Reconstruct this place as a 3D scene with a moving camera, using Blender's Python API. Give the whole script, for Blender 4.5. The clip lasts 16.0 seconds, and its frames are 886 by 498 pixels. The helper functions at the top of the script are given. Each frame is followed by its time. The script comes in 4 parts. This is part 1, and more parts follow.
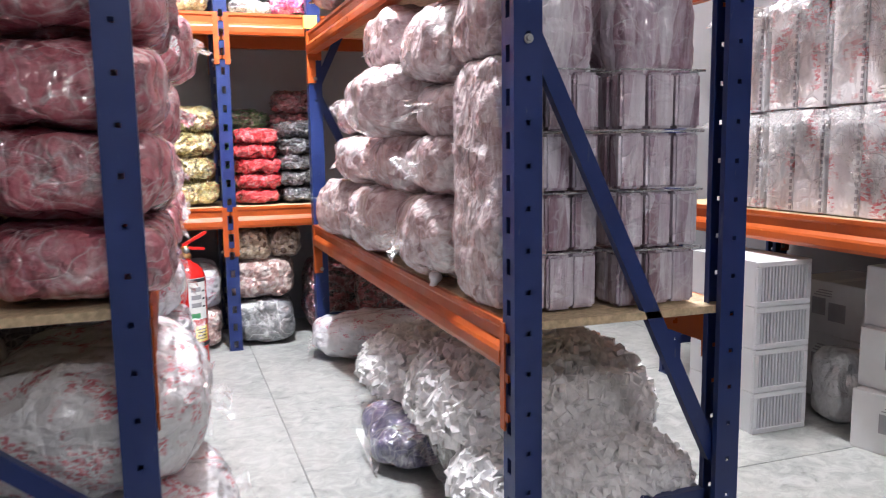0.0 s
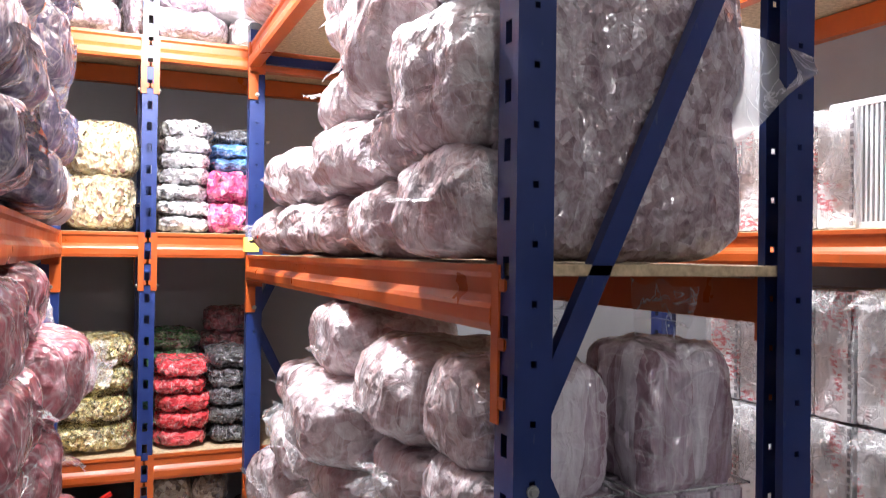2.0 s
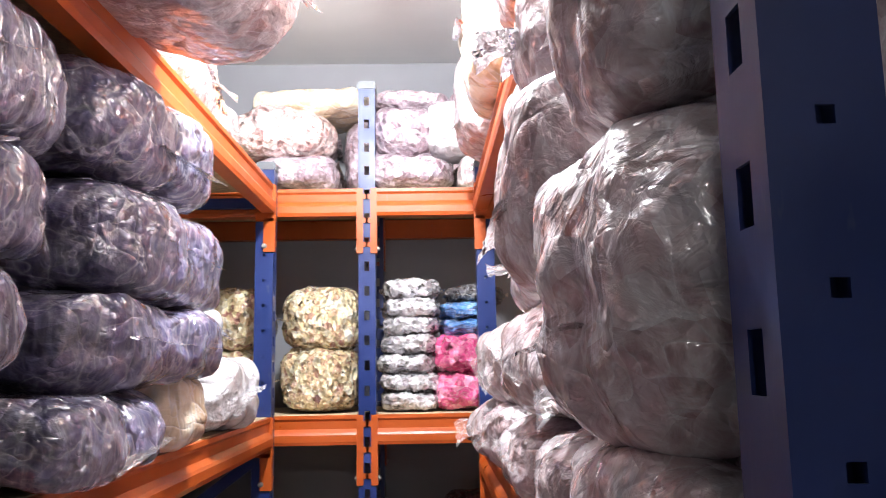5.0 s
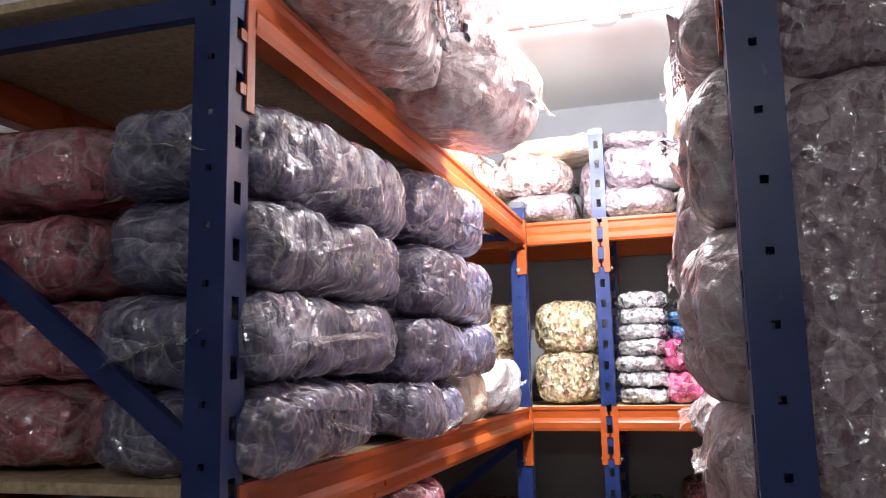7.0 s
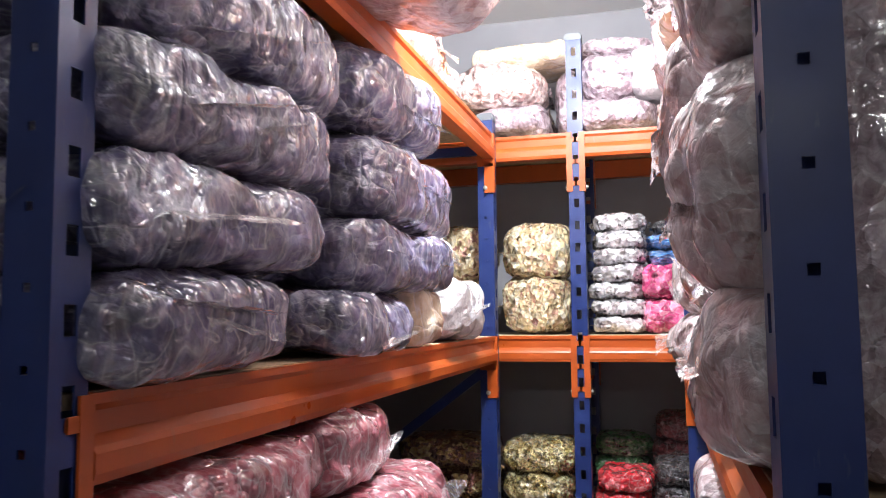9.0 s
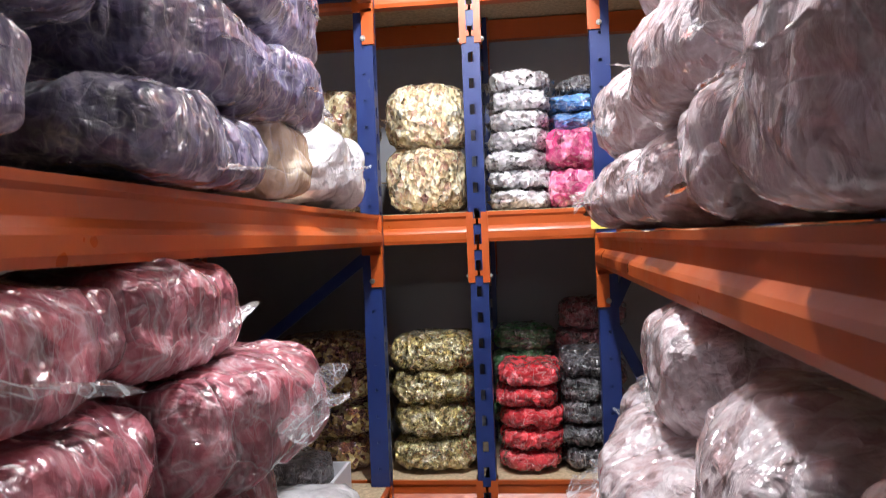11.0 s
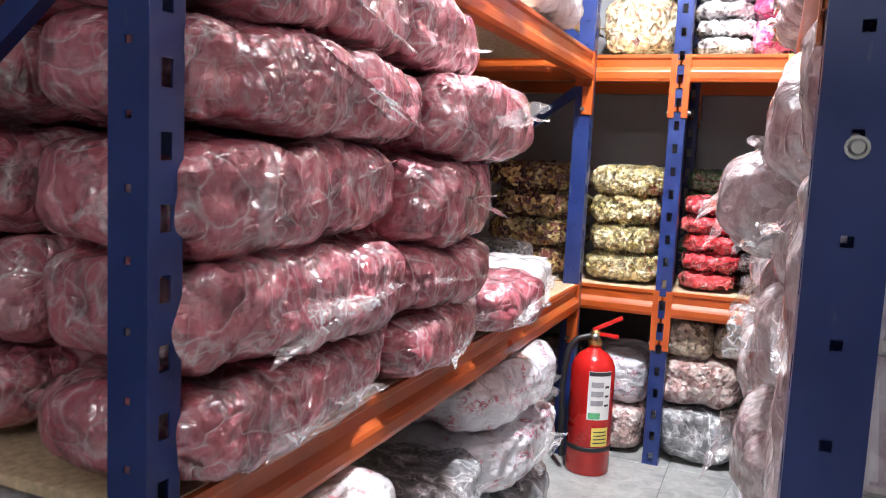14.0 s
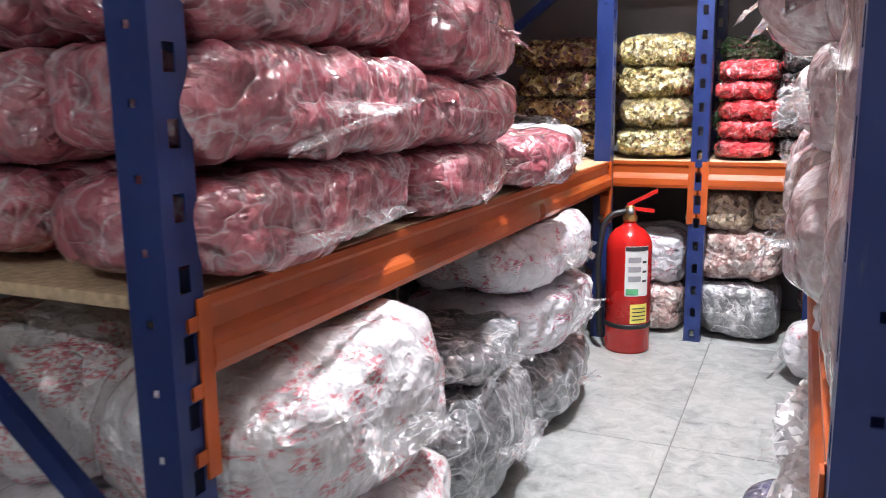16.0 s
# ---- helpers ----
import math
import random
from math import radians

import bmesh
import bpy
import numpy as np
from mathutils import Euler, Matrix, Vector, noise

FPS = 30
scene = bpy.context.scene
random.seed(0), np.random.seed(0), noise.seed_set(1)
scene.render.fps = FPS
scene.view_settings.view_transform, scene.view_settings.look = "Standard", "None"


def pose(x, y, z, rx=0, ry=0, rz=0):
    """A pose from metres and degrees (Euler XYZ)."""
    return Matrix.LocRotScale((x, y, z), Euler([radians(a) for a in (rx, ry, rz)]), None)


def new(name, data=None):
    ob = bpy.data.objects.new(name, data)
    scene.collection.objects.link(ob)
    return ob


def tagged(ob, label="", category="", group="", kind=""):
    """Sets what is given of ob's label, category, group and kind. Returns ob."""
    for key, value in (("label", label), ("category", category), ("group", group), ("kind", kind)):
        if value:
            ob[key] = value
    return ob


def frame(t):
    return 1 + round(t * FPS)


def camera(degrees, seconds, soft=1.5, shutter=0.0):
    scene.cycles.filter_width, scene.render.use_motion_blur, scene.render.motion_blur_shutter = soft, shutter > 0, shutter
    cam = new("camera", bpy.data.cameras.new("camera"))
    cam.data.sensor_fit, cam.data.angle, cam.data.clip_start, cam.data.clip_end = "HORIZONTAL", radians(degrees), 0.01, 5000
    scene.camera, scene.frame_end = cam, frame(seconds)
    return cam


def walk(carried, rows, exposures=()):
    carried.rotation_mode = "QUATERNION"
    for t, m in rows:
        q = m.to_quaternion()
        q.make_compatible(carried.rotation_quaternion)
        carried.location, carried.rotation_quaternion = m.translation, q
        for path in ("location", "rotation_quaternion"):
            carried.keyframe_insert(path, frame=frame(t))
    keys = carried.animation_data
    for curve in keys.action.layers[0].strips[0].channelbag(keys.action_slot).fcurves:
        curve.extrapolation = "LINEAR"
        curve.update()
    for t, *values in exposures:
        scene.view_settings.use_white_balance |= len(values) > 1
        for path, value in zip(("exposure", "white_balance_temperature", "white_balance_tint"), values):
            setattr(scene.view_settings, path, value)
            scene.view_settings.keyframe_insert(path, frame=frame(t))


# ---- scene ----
cam = camera(58.43, 16.0, 0.85, 0.25)
# seconds, eye x, y, z, then tilt, roll and heading in degrees
ROWS = [
    (0, -0.004, -0.130, 0.976, 82.468, 0.847, -19.219),
    (0.5, 0.075, 0.070, 1.055, 83.564, 1.785, -23.644),
    (1, 0.113, 0.210, 1.213, 85.788, 3.613, -26.470),
    (1.5, 0.132, 0.289, 1.385, 88.059, 1.868, -24.486),
    (2, 0.117, 0.329, 1.519, 90.404, -0.771, -23.026),
    (2.5, 0.096, 0.386, 1.619, 92.067, -0.265, -23.757),
    (3, 0.132, 0.454, 1.678, 94.405, 1.385, -24.482),
    (3.5, 0.259, 0.546, 1.707, 95.922, 0.004, -21.061),
    (4, 0.366, 0.653, 1.731, 96.003, 0.100, -13.676),
    (4.5, 0.434, 0.811, 1.734, 96.733, 0.762, -7.541),
    (5, 0.487, 0.951, 1.762, 98.229, 0.943, -0.949),
    (7.5, 0.582, 0.260, 1.736, 98.489, 1.200, 17.680),
    (8, 0.572, 0.264, 1.717, 97.078, 1.341, 17.443),
    (8.5, 0.576, 0.422, 1.696, 95.633, 0.931, 16.797),
    (11, 0.456, 1.100, 1.506, 89.286, 2.230, 6.557),
    (11.5, 0.501, 1.093, 1.438, 85.691, 1.173, 8.768),
    (12, 0.522, 1.049, 1.416, 84.687, -0.013, 11.135),
    (12.5, 0.548, 0.929, 1.392, 84.969, -0.819, 14.358),
    (13, 0.582, 0.776, 1.326, 85.759, -1.409, 16.936),
    (13.5, 0.596, 0.723, 1.236, 84.916, -1.847, 19.837),
    (14, 0.625, 0.604, 1.153, 83.657, -2.773, 22.599),
    (14.5, 0.680, 0.483, 1.100, 82.803, -2.641, 25.421),
    (15, 0.707, 0.386, 1.020, 81.938, -1.276, 27.332),
    (15.5, 0.680, 0.428, 0.943, 80.080, 0.554, 27.216),
    (16, 0.616, 0.642, 0.927, 79.481, 0.745, 24.200),
]
EXPOSURES = [(0.0, 0.65), (1.5, 0.4), (2.5, -0.2), (4.0, -0.6), (5.0, -0.8), (8.5, -0.7), (11.0, -0.8), (12.0, -0.3), (13.0, 0.0), (14.5, 0.6), (15.5, 0.7), (16.0, 0.5)]
walk(cam, [(t, pose(*row)) for t, *row in ROWS], EXPOSURES)

# ---- light ----
world = bpy.data.worlds.new("world")
scene.world = world
world.use_nodes = True
world.node_tree.nodes["Background"].inputs[0].default_value = (0.8, 0.85, 1.0, 1)
world.node_tree.nodes["Background"].inputs[1].default_value = 0.001

CEIL = 3.1


def tube_light(x, y, z, length, watts, colour, along="y"):
    """The glow of a lamp's diffuser, just under its housing."""
    data = bpy.data.lights.new("tube_glow", "AREA")
    data.shape, data.size, data.size_y = "RECTANGLE", 0.07, length
    data.energy, data.color = watts, colour
    ob = new("tube_glow", data)
    ob.matrix_world = pose(x, y, z, 0, 0, 0 if along == "y" else 90)
    return ob


bulb = bpy.data.lights.new("bulb_glow", "POINT")
bulb.energy, bulb.color, bulb.shadow_soft_size = 300, (0.90, 0.93, 1.0), 0.05
new("bulb_glow", bulb).location = (0.36, 2.56, 2.90)
tube_light(1.55, 2.25, 3.0, 1.15, 64, (0.91, 0.92, 1.0))
tube_light(0.6, -2.1, 3.0, 1.15, 3.4, (0.62, 0.50, 1.0), "x")

# ---- materials ----


def nodes_of(name):
    m = bpy.data.materials.new(name)
    m.use_nodes = True
    nt = m.node_tree
    nt.nodes.clear()
    out = nt.nodes.new("ShaderNodeOutputMaterial")
    return m, nt, out


def add(nt, kind, **inputs):
    n = nt.nodes.new(kind)
    for k, v in inputs.items():
        n.inputs[k.replace("_", " ")].default_value = v
    return n


def ramp(nt, fac, stops):
    r = nt.nodes.new("ShaderNodeValToRGB")
    els = r.color_ramp.elements
    while len(els) < len(stops):
        els.new(0.5)
    for e, (p, c) in zip(els, stops):
        e.position, e.color = p, (*c, 1)
    nt.links.new(fac, r.inputs[0])
    return r.outputs[0]


def noise_fac(nt, scale, detail=3.0, stretch=(1, 1, 1), rough=0.55, shift=True, distortion=0.0):
    co = nt.nodes.new("ShaderNodeTexCoord")
    mp = nt.nodes.new("ShaderNodeMapping")
    mp.inputs["Scale"].default_value = stretch
    nt.links.new(co.outputs["Object"], mp.inputs["Vector"])
    if shift:
        info = nt.nodes.new("ShaderNodeObjectInfo")
        mul = nt.nodes.new("ShaderNodeMath")
        mul.operation = "MULTIPLY"
        mul.inputs[1].default_value = 37.0
        nt.links.new(info.outputs["Random"], mul.inputs[0])
        comb = nt.nodes.new("ShaderNodeCombineXYZ")
        nt.links.new(mul.outputs[0], comb.inputs[0])
        nt.links.new(mul.outputs[0], comb.inputs[2])
        nt.links.new(comb.outputs[0], mp.inputs["Location"])
    n = add(nt, "ShaderNodeTexNoise", Scale=scale, Detail=detail, Roughness=rough, Distortion=distortion)
    nt.links.new(mp.outputs[0], n.inputs["Vector"])
    return n.outputs[0], mp


def bump(nt, height, strength, distance, normal=None):
    b = add(nt, "ShaderNodeBump", Strength=strength, Distance=distance)
    nt.links.new(height, b.inputs["Height"])
    if normal:
        nt.links.new(normal, b.inputs["Normal"])
    return b.outputs[0]


def mix_colour(nt, fac, a, b, blend="MIX"):
    m = nt.nodes.new("ShaderNodeMix")
    m.data_type, m.blend_type = "RGBA", blend
    for sock, v in ((0, fac), (6, a), (7, b)):
        if hasattr(v, "links"):
            nt.links.new(v, m.inputs[sock])
        else:
            m.inputs[sock].default_value = v if sock == 0 else (*v, 1)
    return m.outputs[2]


def paint(name, colour, worn, rough=0.38, bump_d=0.0006):
    """Sprayed enamel with faint orange peel, scuffs and dust."""
    m, nt, out = nodes_of(name)
    b = add(nt, "ShaderNodeBsdfPrincipled", Roughness=rough)
    big, _ = noise_fac(nt, 6.0, 4.0)
    fine, _ = noise_fac(nt, 70.0, 3.0, (1, 1, 0.25))
    base = ramp(nt, big, [(0.35, tuple(c * 0.82 for c in colour)), (0.65, colour)])
    col = mix_colour(nt, ramp(nt, fine, [(0.66, (0, 0, 0)), (0.76, (1, 1, 1))]), base, worn)
    nt.links.new(col, b.inputs["Base Color"])
    nt.links.new(ramp(nt, big, [(0.3, (rough - 0.08,) * 3), (0.7, (rough + 0.15,) * 3)]), b.inputs["Roughness"])
    nt.links.new(bump(nt, fine, 0.25, bump_d), b.inputs["Normal"])
    nt.links.new(b.outputs[0], out.inputs[0])
    return m


def shards(nt, scale, amount, stretch=(1, 1, 1), warp=0.25):
    """A normal broken into small flat facets, as on crumpled foil or film."""
    wob, mp = noise_fac(nt, scale * 0.35, 2.0, stretch)
    geo = nt.nodes.new("ShaderNodeTexCoord")
    vor = add(nt, "ShaderNodeTexVoronoi", Scale=scale)
    shift = nt.nodes.new("ShaderNodeVectorMath")
    shift.operation = "MULTIPLY_ADD"
    shift.inputs[1].default_value = (warp, warp * 0.7, warp * 0.9)
    nt.links.new(wob, shift.inputs[0])
    nt.links.new(mp.outputs[0], shift.inputs[2])
    nt.links.new(shift.outputs[0], vor.inputs["Vector"])
    mid = nt.nodes.new("ShaderNodeVectorMath")
    mid.operation = "MULTIPLY_ADD"
    mid.inputs[1].default_value = (amount,) * 3
    mid.inputs[2].default_value = (-amount / 2,) * 3
    nt.links.new(vor.outputs["Color"], mid.inputs[0])
    nrm = nt.nodes.new("ShaderNodeNewGeometry")
    both = nt.nodes.new("ShaderNodeVectorMath")
    nt.links.new(nrm.outputs["Normal"], both.inputs[0])
    nt.links.new(mid.outputs[0], both.inputs[1])
    unit = nt.nodes.new("ShaderNodeVectorMath")
    unit.operation = "NORMALIZE"
    nt.links.new(both.outputs[0], unit.inputs[0])
    return unit.outputs[0], vor


def folds_of(nt, scale, sets):
    """Thin wandering fold lines: 0 on a fold, rising to either side."""
    lines = []
    for stretch, k, dist in sets:
        wr, _ = noise_fac(nt, scale * k, 2.5, stretch, 0.5, True, dist)
        ridge = nt.nodes.new("ShaderNodeMath")
        ridge.operation = "SUBTRACT"
        ridge.inputs[1].default_value = 0.5
        nt.links.new(wr, ridge.inputs[0])
        fold = nt.nodes.new("ShaderNodeMath")
        fold.operation = "ABSOLUTE"
        nt.links.new(ridge.outputs[0], fold.inputs[0])
        lines.append(fold.outputs[0])
    low = nt.nodes.new("ShaderNodeMath")
    low.operation = "MINIMUM"
    nt.links.new(lines[0], low.inputs[0])
    nt.links.new(lines[1], low.inputs[1])
    return lines, low.outputs[0]


FOLD_SETS = (((1, 1.1, 0.42), 1.1, 0.7), ((0.6, 0.8, 1.0), 1.7, 0.5))


def wrap_over(nt, out, colour, normal, rough=0.6, metallic=0.0, milk=0.3, haze=0.25, crease=9.0, facet=(44.0, 0.7), gloss_rough=0.15):
    """Contents of the given colour under clinging clear film: pale broken fold lines, streaky haze and a glinting, creased skin."""
    lines, low = folds_of(nt, crease, FOLD_SETS)
    _, fine_low = folds_of(nt, crease * 2.5, FOLD_SETS)
    veil, _ = noise_fac(nt, crease * 2.6, 5.0, (1.0, 0.8, 0.4), 0.7, True, 1.2)
    gaps, _ = noise_fac(nt, crease * 1.2, 3.0, (1, 1, 1), 0.6)
    line = ramp(nt, low, [(0.0, (milk,) * 3), (0.007, (milk * 0.5,) * 3), (0.020, (0, 0, 0))])
    thin = ramp(nt, fine_low, [(0.0, (milk * 0.7,) * 3), (0.012, (milk * 0.3,) * 3), (0.03, (0, 0, 0))])
    folds = mix_colour(nt, 1.0, line, mix_colour(nt, 1.0, thin, ramp(nt, gaps, [(0.45, (0, 0, 0)), (0.60, (1, 1, 1))]), "MULTIPLY"), "ADD")
    cloud = ramp(nt, veil, [(0.40, (haze * 0.25,) * 3), (0.55, (haze * 0.6,) * 3), (0.68, (haze * 1.5,) * 3)])
    cover = mix_colour(nt, 1.0, folds, cloud, "ADD")
    col = mix_colour(nt, cover, colour, (0.82, 0.81, 0.83))
    b = add(nt, "ShaderNodeBsdfPrincipled", Roughness=rough, Metallic=metallic)
    b.inputs["Specular IOR Level"].default_value = 0.2
    nt.links.new(col, b.inputs["Base Color"])
    dent = 0.2 if metallic > 0.05 else 1.0
    nt.links.new(bump(nt, fine_low, 0.6 * dent, 0.010, bump(nt, low, 0.8 * dent, 0.045, normal)), b.inputs["Normal"])
    cut, _ = shards(nt, facet[0], facet[1], (1.0, 0.8, 0.4), 0.2)
    n1 = bump(nt, lines[0], 1.0, 0.050, cut)
    n2 = bump(nt, lines[1], 1.0, 0.030, n1)
    n3 = bump(nt, fine_low, 1.0, 0.018, n2)
    gloss = add(nt, "ShaderNodeBsdfGlossy", Roughness=gloss_rough, Color=(1, 1, 1, 1))
    nt.links.new(n3, gloss.inputs["Normal"])
    fres = add(nt, "ShaderNodeFresnel", IOR=1.45)
    more = nt.nodes.new("ShaderNodeMath")
    more.operation = "MULTIPLY_ADD"
    more.inputs[1].default_value, more.inputs[2].default_value = 0.8, 0.12
    nt.links.new(fres.outputs[0], more.inputs[0])
    top = nt.nodes.new("ShaderNodeMixShader")
    nt.links.new(more.outputs[0], top.inputs[0])
    nt.links.new(b.outputs[0], top.inputs[1])
    nt.links.new(gloss.outputs[0], top.inputs[2])
    nt.links.new(top.outputs[0], out.inputs[0])


def mottled(name, stops, scale=14.0, stretch=(1, 1, 1), rough=0.5, relief=0.006, metallic=0.0, cell=28.0, facet=0.0, milk=0.5, haze=0.12):
    """Many small packets pressed together under film: cells of differing tint with creases between them."""
    m, nt, out = nodes_of(name)
    fac, mp = noise_fac(nt, scale, 4.0, stretch, 0.6, True, 0.8)
    vor = add(nt, "ShaderNodeTexVoronoi", Scale=cell)
    nt.links.new(mp.outputs[0], vor.inputs["Vector"])
    tone = nt.nodes.new("ShaderNodeSeparateColor")
    nt.links.new(vor.outputs["Color"], tone.inputs[0])
    mixf = nt.nodes.new("ShaderNodeMix")
    mixf.inputs[0].default_value = 0.45 if metallic > 0.05 else 0.32
    nt.links.new(fac, mixf.inputs[2])
    nt.links.new(tone.outputs[0], mixf.inputs[3])
    colour = ramp(nt, mixf.outputs[0], stops)
    start = shards(nt, cell * 1.1, facet, stretch, 0.3 * 20 / cell)[0] if facet else None
    n1 = bump(nt, vor.outputs["Distance"], 0.8, relief, start)
    n2 = bump(nt, fac, 0.8, relief, n1)
    foil = metallic > 0.05
    wrap_over(nt, out, colour, n2, rough, metallic, 0.18 if foil else milk, 0.04 if foil else haze, 16.0 if foil else 7.0, (60.0, 1.9) if foil else (38.0, 0.55), 0.16 if foil else 0.15)
    return m


def film_material(name, milk=(0.02, 0.42), tint=(0.95, 0.94, 0.95), rough=0.09, crease=11.0, veil_share=0.35, facet=(9.0, 0.9)):
    """Thin clear polythene: see-through, milky along its folds, with sharp glints on creases and facets."""
    m, nt, out = nodes_of(name)
    folds = []
    for stretch, scale, dist in (((1, 0.35, 1), crease, 2.2), ((0.4, 1.0, 0.5), crease * 1.7, 1.4)):
        wr, _ = noise_fac(nt, scale, 3.0, stretch, 0.5, True, dist)
        ridge = add(nt, "ShaderNodeMath")
        ridge.operation = "SUBTRACT"
        ridge.inputs[1].default_value = 0.5
        nt.links.new(wr, ridge.inputs[0])
        fold = nt.nodes.new("ShaderNodeMath")
        fold.operation = "ABSOLUTE"
        nt.links.new(ridge.outputs[0], fold.inputs[0])
        folds.append(fold.outputs[0])
    low = nt.nodes.new("ShaderNodeMath")
    low.operation = "MINIMUM"
    nt.links.new(folds[0], low.inputs[0])
    nt.links.new(folds[1], low.inputs[1])
    cut, _ = shards(nt, facet[0], facet[1], (1.0, 0.55, 1.3), 0.5)
    n1 = bump(nt, folds[0], 0.8, 0.022, cut)
    n2 = bump(nt, folds[1], 0.6, 0.012, n1)
    clear = nt.nodes.new("ShaderNodeBsdfTransparent")
    clear.inputs[0].default_value = (0.985, 0.985, 0.985, 1)
    milkb = add(nt, "ShaderNodeBsdfDiffuse", Color=(*tint, 1))
    thru = add(nt, "ShaderNodeBsdfTranslucent", Color=(*tint, 1))
    body = add(nt, "ShaderNodeMixShader", Fac=0.3)
    nt.links.new(milkb.outputs[0], body.inputs[1])
    nt.links.new(thru.outputs[0], body.inputs[2])
    patch, _ = noise_fac(nt, 5.0, 4.0, (1, 1, 1), 0.6, True, 1.0)
    opac = ramp(nt, low.outputs[0], [(0.0, (milk[1],) * 3), (0.006, (milk[1] * 0.6 + milk[0] * 0.4,) * 3), (0.022, (milk[0],) * 3)])
    veil = mix_colour(nt, ramp(nt, patch, [(0.52, (0, 0, 0)), (0.72, (1, 1, 1))]), opac, (milk[1] * veil_share,) * 3)
    skin = nt.nodes.new("ShaderNodeMixShader")
    nt.links.new(veil, skin.inputs[0])
    nt.links.new(clear.outputs[0], skin.inputs[1])
    nt.links.new(body.outputs[0], skin.inputs[2])
    gloss = add(nt, "ShaderNodeBsdfGlossy", Roughness=rough, Color=(1, 1, 1, 1))
    nt.links.new(n2, gloss.inputs["Normal"])
    fres = add(nt, "ShaderNodeFresnel", IOR=1.5)
    top = nt.nodes.new("ShaderNodeMixShader")
    nt.links.new(fres.outputs[0], top.inputs[0])
    nt.links.new(skin.outputs[0], top.inputs[1])
    nt.links.new(gloss.outputs[0], top.inputs[2])
    nt.links.new(top.outputs[0], out.inputs[0])
    return m


def plain(name, colour, rough=0.6, metallic=0.0, var=0.12, scale=20.0, relief=0.0008, stretch=(1, 1, 1)):
    m, nt, out = nodes_of(name)
    b = add(nt, "ShaderNodeBsdfPrincipled", Roughness=rough, Metallic=metallic)
    f, _ = noise_fac(nt, scale, 5.0, stretch)
    nt.links.new(ramp(nt, f, [(0.3, tuple(c * (1 - var) for c in colour)), (0.7, tuple(min(1, c * (1 + var)) for c in colour))]), b.inputs["Base Color"])
    nt.links.new(bump(nt, f, 0.4, relief), b.inputs["Normal"])
    nt.links.new(b.outputs[0], out.inputs[0])
    return m


def printed(name, base, ink, scale=9.0, amount=0.56, rough=0.5, relief=0.012, stretch=(1, 1, 1.6), milk=0.4, haze=0.2):
    """White sachets or trays with scattered red print, under film."""
    m, nt, out = nodes_of(name)
    f, mp = noise_fac(nt, scale, 2.0, stretch, 0.5, True, 0.7)
    fine, _ = noise_fac(nt, scale * 6, 3.0, (1, 1, 2.5))
    vor = add(nt, "ShaderNodeTexVoronoi", Scale=scale * 2.2)
    nt.links.new(mp.outputs[0], vor.inputs["Vector"])
    a = ramp(nt, f, [(amount, (0, 0, 0)), (amount + 0.08, (1, 1, 1))])
    c = ramp(nt, fine, [(0.47, (0, 0, 0)), (0.53, (1, 1, 1))])
    colour = mix_colour(nt, mix_colour(nt, 1.0, a, c, "MULTIPLY"), base, ink)
    n1 = bump(nt, vor.outputs["Distance"], 0.6, relief)
    wrap_over(nt, out, colour, bump(nt, fine, 0.4, relief * 0.25, n1), rough, 0.0, milk, haze)
    return m


def concrete_floor():
    m, nt, out = nodes_of("worn_cement_tile")
    b = add(nt, "ShaderNodeBsdfPrincipled", Roughness=0.45)
    big, _ = noise_fac(nt, 2.6, 6.0, (1, 1, 1), 0.65, True)
    mid, _ = noise_fac(nt, 17.0, 6.0, (1, 1, 1), 0.7, True, 0.8)
    fine, _ = noise_fac(nt, 120.0, 3.0, (1, 1, 1), 0.6, True)
    c1 = ramp(nt, big, [(0.3, (0.22, 0.23, 0.22)), (0.7, (0.36, 0.37, 0.355))])
    c2 = mix_colour(nt, ramp(nt, mid, [(0.42, (0, 0, 0)), (0.62, (0.75, 0.75, 0.75))]), c1, (0.48, 0.49, 0.47))
    c3 = mix_colour(nt, ramp(nt, mid, [(0.30, (0.8, 0.8, 0.8)), (0.40, (0, 0, 0))]), c2, (0.14, 0.145, 0.14))
    nt.links.new(c3, b.inputs["Base Color"])
    nt.links.new(ramp(nt, mid, [(0.3, (0.28,) * 3), (0.7, (0.55,) * 3)]), b.inputs["Roughness"])
    n1 = bump(nt, mid, 0.3, 0.003)
    nt.links.new(bump(nt, fine, 0.2, 0.001, n1), b.inputs["Normal"])
    nt.links.new(b.outputs[0], out.inputs[0])
    return m


ORANGE = paint("orange_enamel", (0.46, 0.085, 0.012), (0.34, 0.09, 0.035), 0.34)
BLUE = paint("blue_enamel", (0.009, 0.025, 0.125), (0.05, 0.06, 0.12), 0.36)
STEEL = plain("dull_zinc", (0.40, 0.40, 0.38), 0.5, 0.9, 0.15, 60)
CHIP = plain("chipboard", (0.50, 0.38, 0.24), 0.75, 0, 0.28, 70, 0.002)
WALL = plain("grey_plaster", (0.27, 0.27, 0.285), 0.85, 0, 0.07, 3.0, 0.003)
CEILING = plain("white_ceiling", (0.70, 0.70, 0.69), 0.85, 0, 0.04, 2.0, 0.002)
FLOOR = concrete_floor()
GROUT = plain("grey_joint", (0.22, 0.22, 0.21), 0.9, 0, 0.2, 40)
CAPGREY = plain("grey_plastic_cap", (0.10, 0.11, 0.12), 0.45, 0, 0.1, 30)
